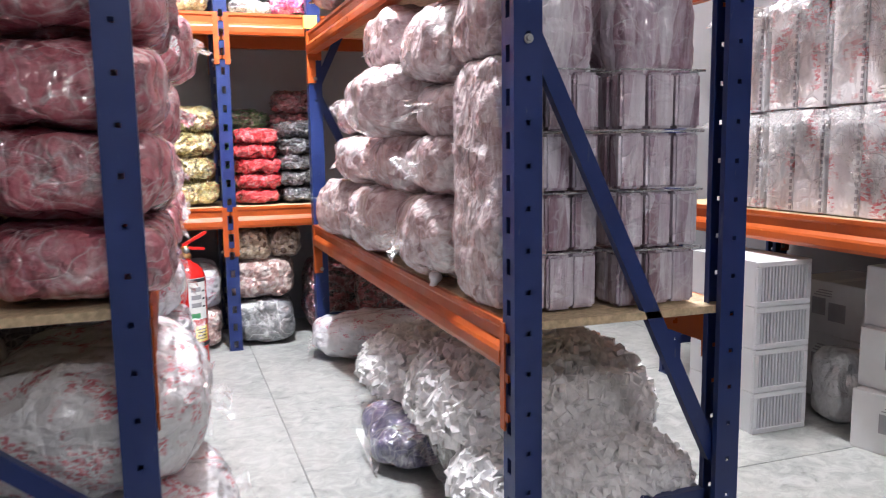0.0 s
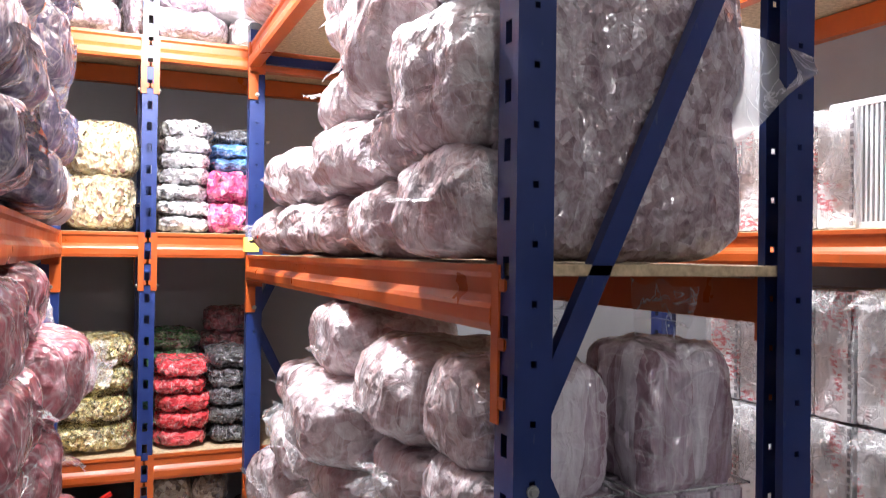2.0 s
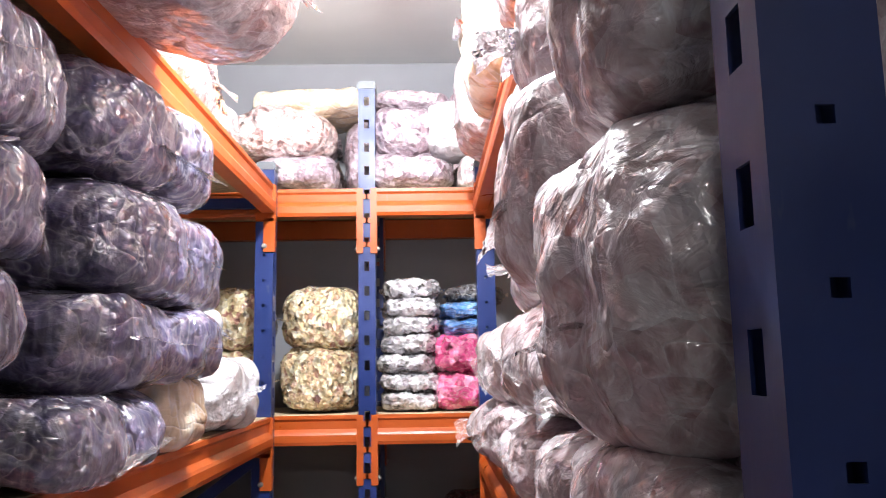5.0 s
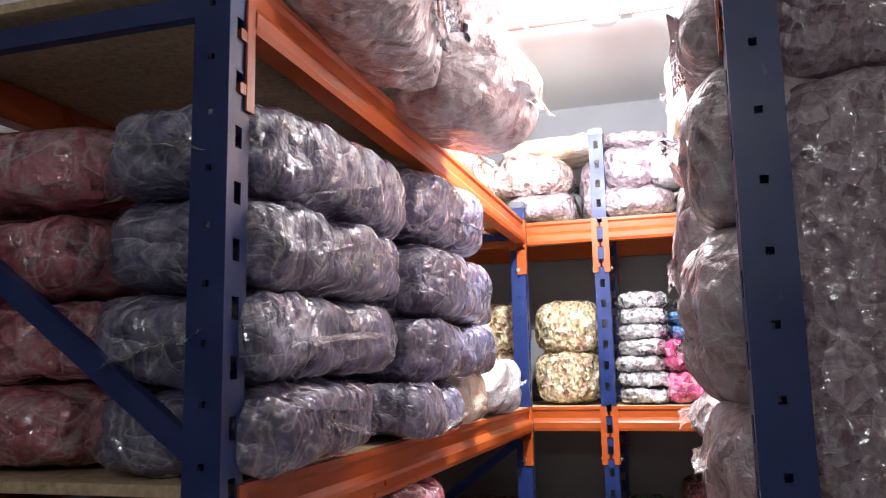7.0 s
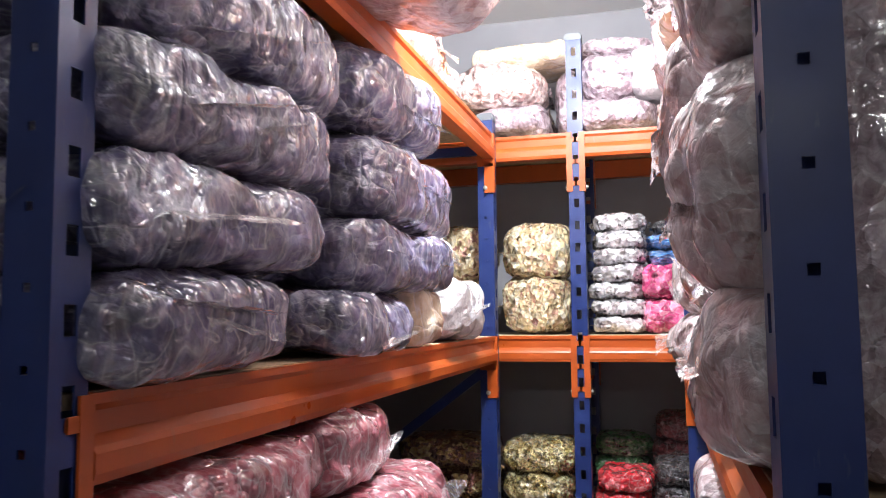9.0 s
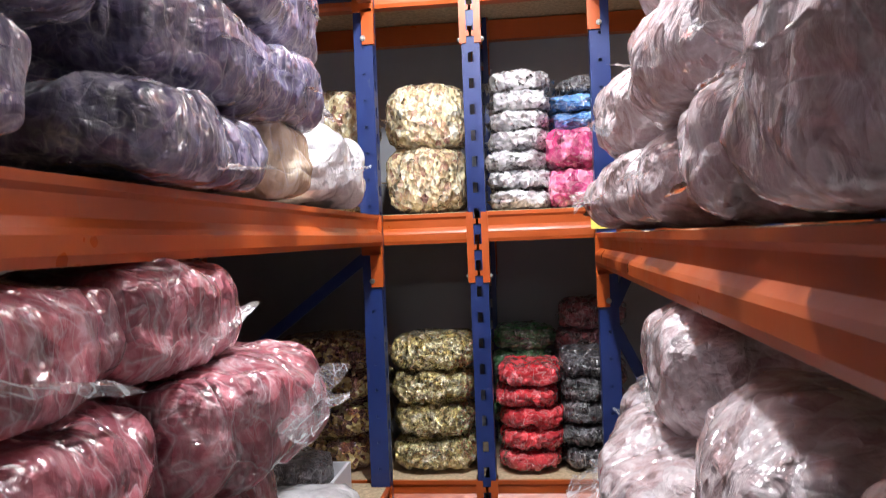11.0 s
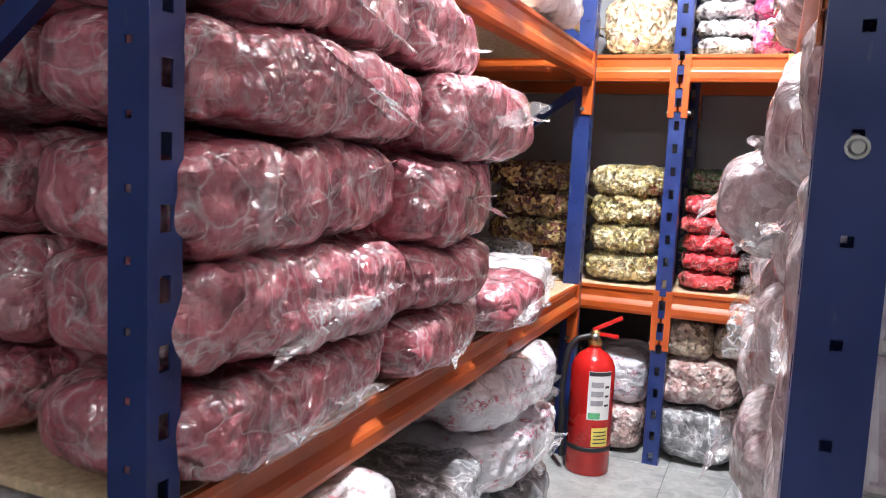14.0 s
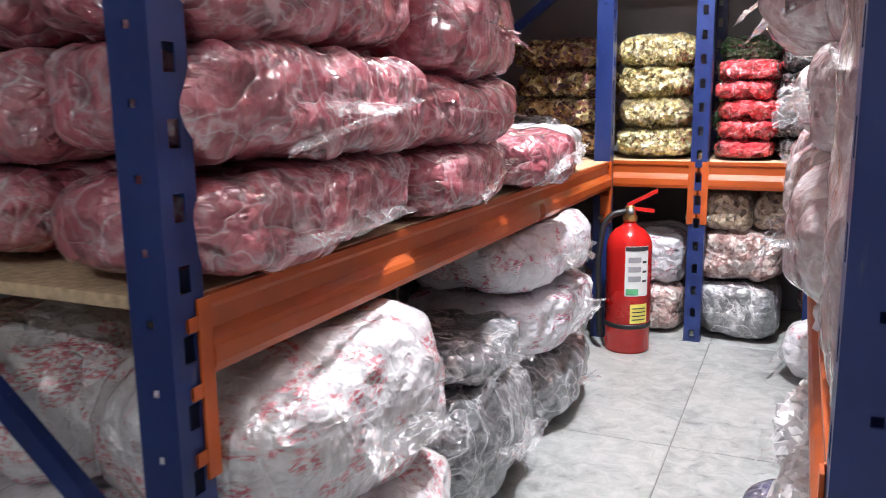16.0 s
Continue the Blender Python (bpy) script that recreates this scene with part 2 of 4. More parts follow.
WHITEPL = plain("white_plastic", (0.72, 0.73, 0.76), 0.35, 0, 0.05, 8)
BLACKPL = plain("black_rubber", (0.018, 0.018, 0.02), 0.45, 0, 0.2, 40)
REDPAINT = paint("red_gloss", (0.62, 0.016, 0.014), (0.5, 0.05, 0.04), 0.22, 0.0002)
YELLOW = plain("yellow_tape", (0.80, 0.66, 0.14), 0.5, 0, 0.1, 30)
PAPER = plain("white_paper", (0.78, 0.78, 0.76), 0.6, 0, 0.04, 20)
INK = plain("dark_ink", (0.03, 0.03, 0.035), 0.6)
REDINK = plain("red_ink", (0.60, 0.05, 0.06), 0.6)
GREYINK = plain("grey_ink", (0.32, 0.31, 0.33), 0.7)
GREENINK = plain("green_ink", (0.10, 0.40, 0.18), 0.6)
CARD = plain("white_carton", (0.66, 0.66, 0.67), 0.7, 0, 0.05, 12)
PINKPIPE = plain("red_conduit", (0.65, 0.10, 0.09), 0.4, 0, 0.1, 15)
BRASS = plain("brass_valve", (0.75, 0.55, 0.22), 0.3, 1.0, 0.1, 60)

ROSE = mottled("rose_packets", [(0.28, (0.16, 0.014, 0.030)), (0.44, (0.32, 0.036, 0.064)), (0.60, (0.42, 0.066, 0.096)), (0.78, (0.48, 0.14, 0.17))], 24.0, (0.9, 1.0, 1.0), 0.5, 0.012, 0, 24, 0.8, 0.27, 0.15)
VIOLET = mottled("violet_packets", [(0.28, (0.024, 0.019, 0.065)), (0.46, (0.050, 0.042, 0.125)), (0.60, (0.078, 0.066, 0.175)), (0.78, (0.15, 0.11, 0.20))], 24.0, (0.9, 1.0, 1.0), 0.5, 0.012, 0, 22, 0.8, 0.24, 0.16)
PALE = mottled("pale_pink_packets", [(0.26, (0.26, 0.12, 0.12)), (0.42, (0.42, 0.27, 0.265)), (0.56, (0.54, 0.43, 0.425)), (0.76, (0.64, 0.57, 0.57))], 30.0, (1, 1.1, 1.2), 0.5, 0.010, 0, 26, 0.6, 0.26, 0.42)
MAUVE = mottled("mauve_packets", [(0.28, (0.15, 0.075, 0.10)), (0.44, (0.29, 0.19, 0.22)), (0.58, (0.41, 0.31, 0.35)), (0.74, (0.58, 0.50, 0.55))], 60.0, (1, 1, 0.9), 0.4, 0.010, 0, 48, 0.5, 0.16, 0.14)
PACK = mottled("lilac_tub_packs", [(0.30, (0.26, 0.13, 0.18)), (0.44, (0.40, 0.29, 0.36)), (0.56, (0.55, 0.46, 0.54)), (0.72, (0.72, 0.66, 0.73))], 30.0, (1.5, 1.5, 0.14), 0.3, 0.006, 0, 16, 0.5, 0.3, 0.12)
GOLD = mottled("gold_foil", [(0.22, (0.16, 0.10, 0.015)), (0.38, (0.55, 0.42, 0.09)), (0.55, (0.86, 0.74, 0.30)), (0.75, (0.96, 0.90, 0.66))], 40.0, (1, 0.6, 1), 0.22, 0.014, 0.7, 60, 1.6)
GOLDPINK = mottled("gold_and_pink_foil", [(0.22, (0.36, 0.14, 0.11)), (0.38, (0.62, 0.42, 0.22)), (0.56, (0.82, 0.68, 0.36)), (0.8, (0.93, 0.88, 0.70))], 40.0, (1, 1, 0.7), 0.2, 0.014, 0.25, 56, 1.4)
GOLDRED = mottled("dark_gold_and_red_foil", [(0.24, (0.10, 0.012, 0.012)), (0.40, (0.28, 0.06, 0.03)), (0.54, (0.40, 0.26, 0.06)), (0.76, (0.85, 0.72, 0.32))], 44.0, (1, 0.7, 1), 0.22, 0.014, 0.5, 56, 1.4)
SILVER = mottled("silver_foil", [(0.2, (0.30, 0.22, 0.24)), (0.36, (0.70, 0.66, 0.68)), (0.52, (0.90, 0.89, 0.90)), (0.8, (0.96, 0.96, 0.96))], 34.0, (1, 0.7, 1), 0.18, 0.014, 0.4, 44, 1.5)
RED = mottled("red_foil", [(0.25, (0.42, 0.006, 0.014)), (0.5, (0.66, 0.010, 0.022)), (0.8, (0.80, 0.035, 0.05))], 24.0, (1, 1, 1), 0.24, 0.005, 0.12, 34, 1.0)
PINK = mottled("hot_pink_foil", [(0.25, (0.38, 0.01, 0.09)), (0.5, (0.76, 0.06, 0.24)), (0.8, (0.88, 0.32, 0.46))], 22.0, (1, 1, 1), 0.25, 0.010, 0.12, 32, 1.0)
BLUEB = mottled("blue_foil", [(0.25, (0.01, 0.04, 0.12)), (0.5, (0.02, 0.16, 0.46)), (0.8, (0.12, 0.36, 0.70))], 22.0, (1, 1, 3), 0.28, 0.010, 0.3, 30, 1.0)
GREEN = mottled("green_foil", [(0.25, (0.004, 0.03, 0.008)), (0.5, (0.012, 0.14, 0.03)), (0.8, (0.05, 0.28, 0.07))], 22.0, (1, 1, 3), 0.3, 0.010, 0.2, 30, 1.0)
DARK = mottled("dark_foil", [(0.25, (0.008, 0.006, 0.008)), (0.5, (0.022, 0.017, 0.02)), (0.8, (0.09, 0.08, 0.09))], 22.0, (1, 1, 2), 0.28, 0.010, 0.2, 30, 1.0)
DARKRED = mottled("dark_red_packets", [(0.25, (0.03, 0.004, 0.006)), (0.5, (0.13, 0.014, 0.02)), (0.8, (0.30, 0.06, 0.07))], 20.0, (1, 1, 2), 0.35, 0.010, 0.1, 28, 1.0)
BROWN = mottled("caramel_packets", [(0.25, (0.10, 0.05, 0.03)), (0.45, (0.36, 0.25, 0.15)), (0.6, (0.55, 0.43, 0.29)), (0.8, (0.72, 0.62, 0.46))], 30.0, (1, 1, 1), 0.4, 0.014, 0.1, 40, 1.0)
BLUSH = mottled("blush_packets", [(0.25, (0.20, 0.07, 0.06)), (0.43, (0.46, 0.26, 0.23)), (0.58, (0.66, 0.50, 0.45)), (0.8, (0.82, 0.74, 0.68))], 30.0, (1, 1, 1), 0.4, 0.014, 0, 40, 1.0, 0.3, 0.1)
GREYP = mottled("grey_packets", [(0.25, (0.06, 0.06, 0.065)), (0.5, (0.15, 0.155, 0.165)), (0.8, (0.32, 0.33, 0.35))], 26.0, (1, 1, 1), 0.4, 0.010, 0, 18, 0.5)
CREAM = mottled("cream_packets", [(0.25, (0.45, 0.30, 0.16)), (0.5, (0.72, 0.56, 0.36)), (0.8, (0.84, 0.74, 0.56))], 16.0, (1, 1, 0.3), 0.5, 0.006, 0, 16)
WHITEBAG = mottled("white_packets", [(0.25, (0.56, 0.54, 0.55)), (0.5, (0.72, 0.71, 0.72)), (0.8, (0.82, 0.82, 0.82))], 24.0, (1, 1, 1), 0.45, 0.012, 0, 16, 0.5)
BLOCKW = plain("off_white_blocks", (0.74, 0.72, 0.72), 0.5, 0, 0.25, 30)
# dark colour stands in for the shade in gaps between the white blocks
SHADED_BED = mottled("shaded_block_bed", [(0.3, (0.16, 0.145, 0.14)), (0.6, (0.30, 0.28, 0.27)), (0.8, (0.48, 0.45, 0.45))], 40.0, (1, 1, 1), 0.6, 0.012, 0, 45, 0.8, 0.1, 0.0)
PRINT = printed("white_sachets_red_print", (0.60, 0.58, 0.59), (0.52, 0.07, 0.10), 12.0, 0.50, relief=0.016, haze=0.35)
PRINTV = printed("white_sachets_faint_print", (0.70, 0.69, 0.74), (0.55, 0.12, 0.2), 14.0, 0.54)
TRAYPRINT = printed("white_trays_red_print", (0.82, 0.82, 0.84), (0.62, 0.12, 0.15), 7.0, 0.54, 0.4, 0.002, (1, 1, 1), 0.2, 0.25)
FILM = film_material("clear_film", (0.10, 0.5), (0.95, 0.94, 0.95), 0.10, 9.0)
FILM_MILKY = film_material("milky_film", (0.30, 0.7), (0.95, 0.94, 0.95), 0.16, 9.0, 0.8, (7.0, 0.6))
FILM_CRISP = film_material("crisp_film", (0.0, 0.10), (0.95, 0.95, 0.95), 0.06, 18.0, 0.3, (26.0, 1.1))

# ---- mesh helpers ----


def part(name, bm, material, parent=None, label="", smooth=False):
    me = bpy.data.meshes.new(name)
    bm.normal_update()
    bm.to_mesh(me)
    bm.free()
    me.materials.append(material)
    if smooth:
        me.polygons.foreach_set("use_smooth", [True] * len(me.polygons))
    ob = new(name, me)
    if parent:
        ob.parent = parent
    if label:
        tagged(ob, label)
    return ob


def box(bm, a, b):
    """An axis-aligned box between two corners."""
    lo = [min(p, q) for p, q in zip(a, b)]
    hi = [max(p, q) for p, q in zip(a, b)]
    v = [bm.verts.new((x, y, z)) for x in (lo[0], hi[0]) for y in (lo[1], hi[1]) for z in (lo[2], hi[2])]
    for f in ((0, 1, 3, 2), (4, 6, 7, 5), (0, 4, 5, 1), (2, 3, 7, 6), (0, 2, 6, 4), (1, 5, 7, 3)):
        bm.faces.new([v[i] for i in f])


def bevelled(bm, width, segments=2):
    bmesh.ops.remove_doubles(bm, verts=bm.verts, dist=1e-5)
    bmesh.ops.bevel(bm, geom=bm.edges[:], offset=width, segments=segments, affect="EDGES", profile=0.6, clamp_overlap=True)


def tube(bm, a, b, r0, r1=None, n=14, caps=True):
    a, b = Vector(a), Vector(b)
    r1 = r0 if r1 is None else r1
    q = (b - a).to_track_quat("Z", "Y").to_matrix()
    rings = []
    for c, r in ((a, r0), (b, r1)):
        rings.append([bm.verts.new(c + q @ Vector((r * math.cos(2 * math.pi * i / n), r * math.sin(2 * math.pi * i / n), 0))) for i in range(n)])
    for i in range(n):
        j = (i + 1) % n
        bm.faces.new((rings[0][i], rings[0][j], rings[1][j], rings[1][i]))
    if caps:
        bm.faces.new(rings[0][::-1])
        bm.faces.new(rings[1])


def lathe(bm, profile, n=32, centre=(0, 0, 0)):
    rings = []
    cx, cy, cz = centre
    for r, z in profile:
        rings.append([bm.verts.new((cx + r * math.cos(2 * math.pi * i / n), cy + r * math.sin(2 * math.pi * i / n), cz + z)) for i in range(n)])
    for p, q in zip(rings, rings[1:]):
        for i in range(n):
            j = (i + 1) % n
            bm.faces.new((p[i], p[j], q[j], q[i]))
    bm.faces.new(rings[0][::-1])
    bm.faces.new(rings[-1])


GRIDS = {}


def cube_grid(n):
    """Points and quads of a cube's surface, n cells to an edge, as arrays."""
    if n not in GRIDS:
        index, pts, quads = {}, [], []

        def at(p):
            if p not in index:
                index[p] = len(pts)
                pts.append(p)
            return index[p]
        for axis in range(3):
            for side in (0, n):
                for i in range(n):
                    for j in range(n):
                        corner = []
                        for di, dj in ((0, 0), (1, 0), (1, 1), (0, 1)):
                            p = [0, 0, 0]
                            p[axis], p[(axis + 1) % 3], p[(axis + 2) % 3] = side, i + di, j + dj
                            corner.append(at(tuple(p)))
                        quads.append(corner if side else corner[::-1])
        GRIDS[n] = (np.array(pts, float) / n * 2 - 1, quads)
    return GRIDS[n]


def soft_mesh(name, size, seed, power=4.5, lump=0.012, freq=7.0, crease=0.0, cfreq=16.0, n=12, grow=0.0, tail=None, sag=0.0, furrows=0, furrow_depth=0.012, taut=0.0):
    """A stuffed, lumpy cushion standing on z = 0. tail: (axis, sign, length) draws that end out into a flat fringe."""
    pts, quads = cube_grid(n)
    half = np.array(size) / 2 + grow
    k = power
    p = pts / (np.sum(np.abs(pts) ** k, axis=1) ** (1 / k))[:, None]
    unit = p.copy()
    p = p * half
    off = Vector((seed * 3.17 % 50, seed * 7.31 % 50, seed * 1.93 % 50))
    small = min(size)
    res = np.empty_like(p)
    for i, (x, y, z) in enumerate(p):
        v = Vector((x, y, z))
        d = noise.noise(v * freq + off) * lump + noise.noise(v * freq * 2.7 + off) * lump * 0.4
        if crease:
            d += (0.35 - abs(noise.noise(Vector((x, y, z * 0.6)) * cfreq + off)) * 2.2) * crease
            d += (0.3 - abs(noise.noise(v * cfreq * 2.3 + off)) * 2.0) * crease * 0.45
        if taut:
            near = noise.voronoi(Vector((x * 10.0, y * 6.5, z * 11.0)) + off)[0]
            d -= taut * (min(near[1] - near[0], 0.7) - 0.28)
        if furrows:
            long = 0 if size[0] >= size[1] else 1
            d -= furrow_depth * max(0.0, math.cos(math.pi * furrows * (unit[i][long] + 0.12 * noise.noise(v * 4 + off)))) ** 6
        u = Vector(unit[i] / half)
        u.normalize()
        res[i] = v + u * d
        if sag:
            res[i][2] -= sag * (1 - unit[i][0] ** 2) * (unit[i][2] > 0)
        if tail:
            ax, sg, ln = tail
            e = unit[i][ax] * sg
            if e > 0.55:
                f = ((e - 0.55) / 0.45) ** 1.6
                res[i][ax] += sg * ln * f * (1 + 0.5 * noise.noise(v * 9 + off))
                res[i][2] = res[i][2] * (1 - 0.72 * f) - 0.18 * f * size[2] + 0.02 * f * noise.noise(Vector((x, y * 3, 0)) * 14 + off)
    res[:, 2] += half[2]
    floor_z = 0.0 if not grow else -0.002
    res[:, 2] = np.maximum(res[:, 2], floor_z)
    me = bpy.data.meshes.new(name)
    me.from_pydata(res.tolist(), [], quads)
    me.polygons.foreach_set("use_smooth", [True] * len(me.polygons))
    me.update()
    return me


COUNT = [0]


def flap_mesh(width, length, seed, droop=0.6):
    """A crumpled sheet of film that fans out from y = 0 along +x."""
    nu, nv = 12, 14
    off = Vector((seed * 1.7 % 40, seed * 4.1 % 40, 3))
    amp = min(1.0, length / 0.12)
    pts, faces = [], []
    for i in range(nu + 1):
        s = i / nu
        for j in range(nv + 1):
            t = j / nv * 2 - 1
            edge = 1 + 0.18 * noise.noise(Vector((t * 2.3, 0, 0)) + off)
            x = s * length * edge
            y = t * width / 2 * (0.75 + 0.35 * s)
            z = -droop * s * s * length + amp * 0.022 * noise.noise(Vector((s * 2, t * 4, 0)) + off) * (0.3 + s) + amp * 0.014 * (0.4 - abs(noise.noise(Vector((s * 3, t * 7, 5)) + off))) * (0.4 + s)
            pts.append((x, y, z))
    for i in range(nu):
        for j in range(nv):
            a = i * (nv + 1) + j
            faces.append((a, a + nv + 1, a + nv + 2, a + 1))
    me = bpy.data.meshes.new("film_flap")
    me.from_pydata(pts, [], faces)
    me.polygons.foreach_set("use_smooth", [True] * len(faces))
    return me


def bundle(name, place, size, material, label, category="bag", group="", film=None, spin=0.0, tilt=0.0, tail=None, power=4.0, lump=0.016, freq=7.0, furrows=0, lean=0.0, crease=0.009, kind=""):
    """A stuffed clear bag whose film clings to its contents. place: middle of its underside; tail: (axis, sign, length) of a loose flap."""
    COUNT[0] += 1
    seed = COUNT[0]
    me = soft_mesh(name, size, seed, power, lump, freq, crease * 0.6, 11, 28, 0.0, None, 0.0, furrows, 0.007, 0.013 if min(size) > 0.11 else 0.008)
    me.materials.append(material)
    ob = new(name, me)
    ob.matrix_world = pose(*place, lean, tilt, spin)
    tagged(ob, label, category, group, kind)
    if tail:
        ax, sg, ln = tail
        fm = flap_mesh(min(0.2, size[1 - ax] * 0.5), ln * 1.2, seed, random.uniform(0.1, 0.6))
        fm.materials.append(film or FILM)
        fo = new("film_flap", fm)
        fo.parent = ob
        reach = size[ax] / 2 - 0.012
        fo.location = (sg * reach if ax == 0 else 0, sg * reach if ax == 1 else 0, size[2] * 0.5)
        fo.rotation_euler = (random.uniform(-0.3, 0.3), 0, (0 if sg > 0 else math.pi) if ax == 0 else sg * math.pi / 2)
        tagged(fo, "loose creased flap of clear film")
    if max(size) > 0.3:
        sg = 1 if place[0] < 0.27 else -1
        fm = flap_mesh(size[1] * 0.6, random.uniform(0.018, 0.034), seed + 7, random.uniform(-0.3, 0.8))
        fm.materials.append(FILM)
        fo = new("sealed_edge", fm)
        fo.parent = ob
        fo.location = (sg * (size[0] / 2 - 0.012), random.uniform(-0.1, 0.1) * size[1], size[2] * random.uniform(0.25, 0.7))
        fo.rotation_euler = (random.uniform(-0.25, 0.25), 0, 0 if sg > 0 else math.pi)
        tagged(fo, "thin sealed edge of film")
    return ob


def pillow(name, place, size, material, label, group="", spin=0.0, film=None, power=3.6, crease=0.011, cfreq=24.0, category="bag"):
    """A flat bright pouch, plump in the middle, with a crimped seam at either end."""
    COUNT[0] += 1
    seed = COUNT[0]
    me = soft_mesh(name, size, seed, power, 0.010, 16.0, crease, cfreq, 22)
    me.materials.append(material)
    ob = new(name, me)
    ob.matrix_world = pose(*place, 0, 0, spin)
    tagged(ob, label, category, group)
    for sg in (-1, 1):
        fm = flap_mesh(size[1] * 0.7, 0.026, seed + sg, 0.2)
        fm.materials.append(FILM_CRISP)
        fo = new("crimped_seam", fm)
        fo.parent = ob
        fo.location = (sg * (size[0] / 2 - 0.012), 0, size[2] * 0.5)
        fo.rotation_euler = (0, 0, 0 if sg > 0 else math.pi)
    return ob


# ---- structure ----
X0, X1, Y0, Y1 = -1.04, 2.62, -4.6, 4.36


def slab(name, a, b, material, label, category):
    bm = bmesh.new()
    box(bm, a, b)
    return tagged(part(name, bm, material), label, category, kind="structure")


slab("wall_north", (X0 - 0.15, Y1, 0), (X1 + 0.15, Y1 + 0.15, CEIL), WALL, "plain grey plastered rear wall behind the racks", "wall")
slab("wall_south", (X0 - 0.15, Y0 - 0.15, 0), (X1 + 0.15, Y0, CEIL), WALL, "plain grey plastered wall closing the store", "wall")
slab("wall_west", (X0 - 0.15, Y0, 0), (X0, Y1, CEIL), WALL, "plain grey plastered side wall", "wall")
slab("wall_east", (X1, Y0, 0), (X1 + 0.15, Y1, CEIL), WALL, "plain grey plastered side wall", "wall")
slab("ceiling", (X0 - 0.15, Y0 - 0.15, CEIL), (X1 + 0.15, Y1 + 0.15, CEIL + 0.15), CEILING, "smooth off-white painted ceiling", "ceiling")
floor = slab("floor", (X0 - 0.15, Y0 - 0.15, -0.12), (X1 + 0.15, Y1 + 0.15, -0.004), GROUT, "grey worn cement tile floor with thin dark joints", "floor")

# ---- racks ----
PITCH = 0.0865
ZOFF = 0.03


def post_mesh(put, u, v, out, height, side_hole=0.010):
    """A folded steel upright. put maps (u, v, z) to the world; slots face out along v (-1 or 1)."""
    bm = bmesh.new()
    W, Dp, T = 0.06, 0.062, 0.0025

    def bx(u0, u1, v0, v1, z0, z1):
        box(bm, put(u0, v0, z0), put(u1, v1, z1))
    vf = v if out < 0 else v + Dp - T          # sheet with the slots
    n = int((height - ZOFF) / PITCH)
    hw, hh = 0.0095, 0.017
    bx(u, u + W / 2 - hw, vf, vf + T, 0, height)
    bx(u + W / 2 + hw, u + W, vf, vf + T, 0, height)
    z = 0.0
    for i in range(n + 1):
        c = ZOFF + i * PITCH
        bx(u + W / 2 - hw, u + W / 2 + hw, vf, vf + T, z, min(height, c - hh))
        z = c + hh
    if z < height:
        bx(u + W / 2 - hw, u + W / 2 + hw, vf, vf + T, z, height)
    for us in (u, u + W - T):                   # sides, with small square holes
        hv, hz = side_hole / 2, side_hole / 2
        c = v + Dp * 0.5
        bx(us, us + T, v + T, c - hv, 0, height)
        bx(us, us + T, c + hv, v + Dp - T, 0, height)
        z = 0.0
        for i in range(n + 1):
            q = ZOFF + 0.035 + i * PITCH
            if q + hz > height:
                break
            bx(us, us + T, c - hv, c + hv, z, q - hz)
            z = q + hz
        bx(us, us + T, c - hv, c + hv, z, height)
    back = v + Dp - T if out < 0 else v         # returned lips on the open side
    bx(u, u + 0.016, back, back + T, 0, height)
    bx(u + W - 0.016, u + W, back, back + T, 0, height)
    bx(u - 0.002, u + W + 0.002, v - 0.002, v + Dp + 0.002, 0.0005, 0.004)
    return bm


def beam_mesh(put, u0, u1, v, out, top, height=0.10):
    """A stepped box beam with a rolled lower lip towards the aisle."""
    s = out
    prof = [(0.0, 0.0), (0.0, -0.012), (-0.006, -0.020), (-0.007, -0.046), (0.004, -0.058), (0.008, -0.066), (0.008, -0.088), (0.004, -height),
            (-0.040, -height), (-0.040, -0.022), (-0.016, -0.020), (-0.016, 0.0)]
    bm = bmesh.new()
    ends = []
    for u in (u0, u1):
        ends.append([bm.verts.new(put(u, v + s * p, top + z)) for p, z in prof])
    k = len(prof)
    for i in range(k):
        j = (i + 1) % k
        bm.faces.new((ends[0][i], ends[0][j], ends[1][j], ends[1][i]))
    bm.faces.new(ends[0][::-1])
    bm.faces.new(ends[1])
    bmesh.ops.recalc_face_normals(bm, faces=bm.faces[:])
    return bm


def connector_mesh(put, u, toward, v, out, top, drop=0.235):
    """The hooked end plate of a beam; u is the upright's edge, toward (+1 or -1) runs into the bay."""
    bm = bmesh.new()

    def bx(a, b, c, d, e, f):
        box(bm, put(u + toward * a, v + out * c, e), put(u + toward * b, v + out * d, f))
    bx(-0.017, 0.006, 0.0015, 0.0055, top - drop, top)
    bx(0.0005, 0.006, 0.0015, -0.062, top - drop * 0.55, top + 0.002)
    bx(0.0005, 0.006, 0.0015, -0.034, top - drop, top - drop * 0.5)
    for i in range(3):
        z = top - 0.03 - i * PITCH
        bx(-0.034, -0.015, 0.0018, 0.0045, z - 0.009, z + 0.009)
        bx(-0.034, -0.030, 0.0040, -0.012, z - 0.007, z + 0.007)
    return bm


def bolt_mesh(put, u, v, z, along, r=0.007):
    bm = bmesh.new()
    a = Vector(put(u, v, z))
    d = Vector(along)
    tube(bm, a, a + d * 0.004, r * 1.3, r * 1.3, 12)
    tube(bm, a + d * 0.004, a + d * 0.009, r, r * 0.7, 10)
    return bm


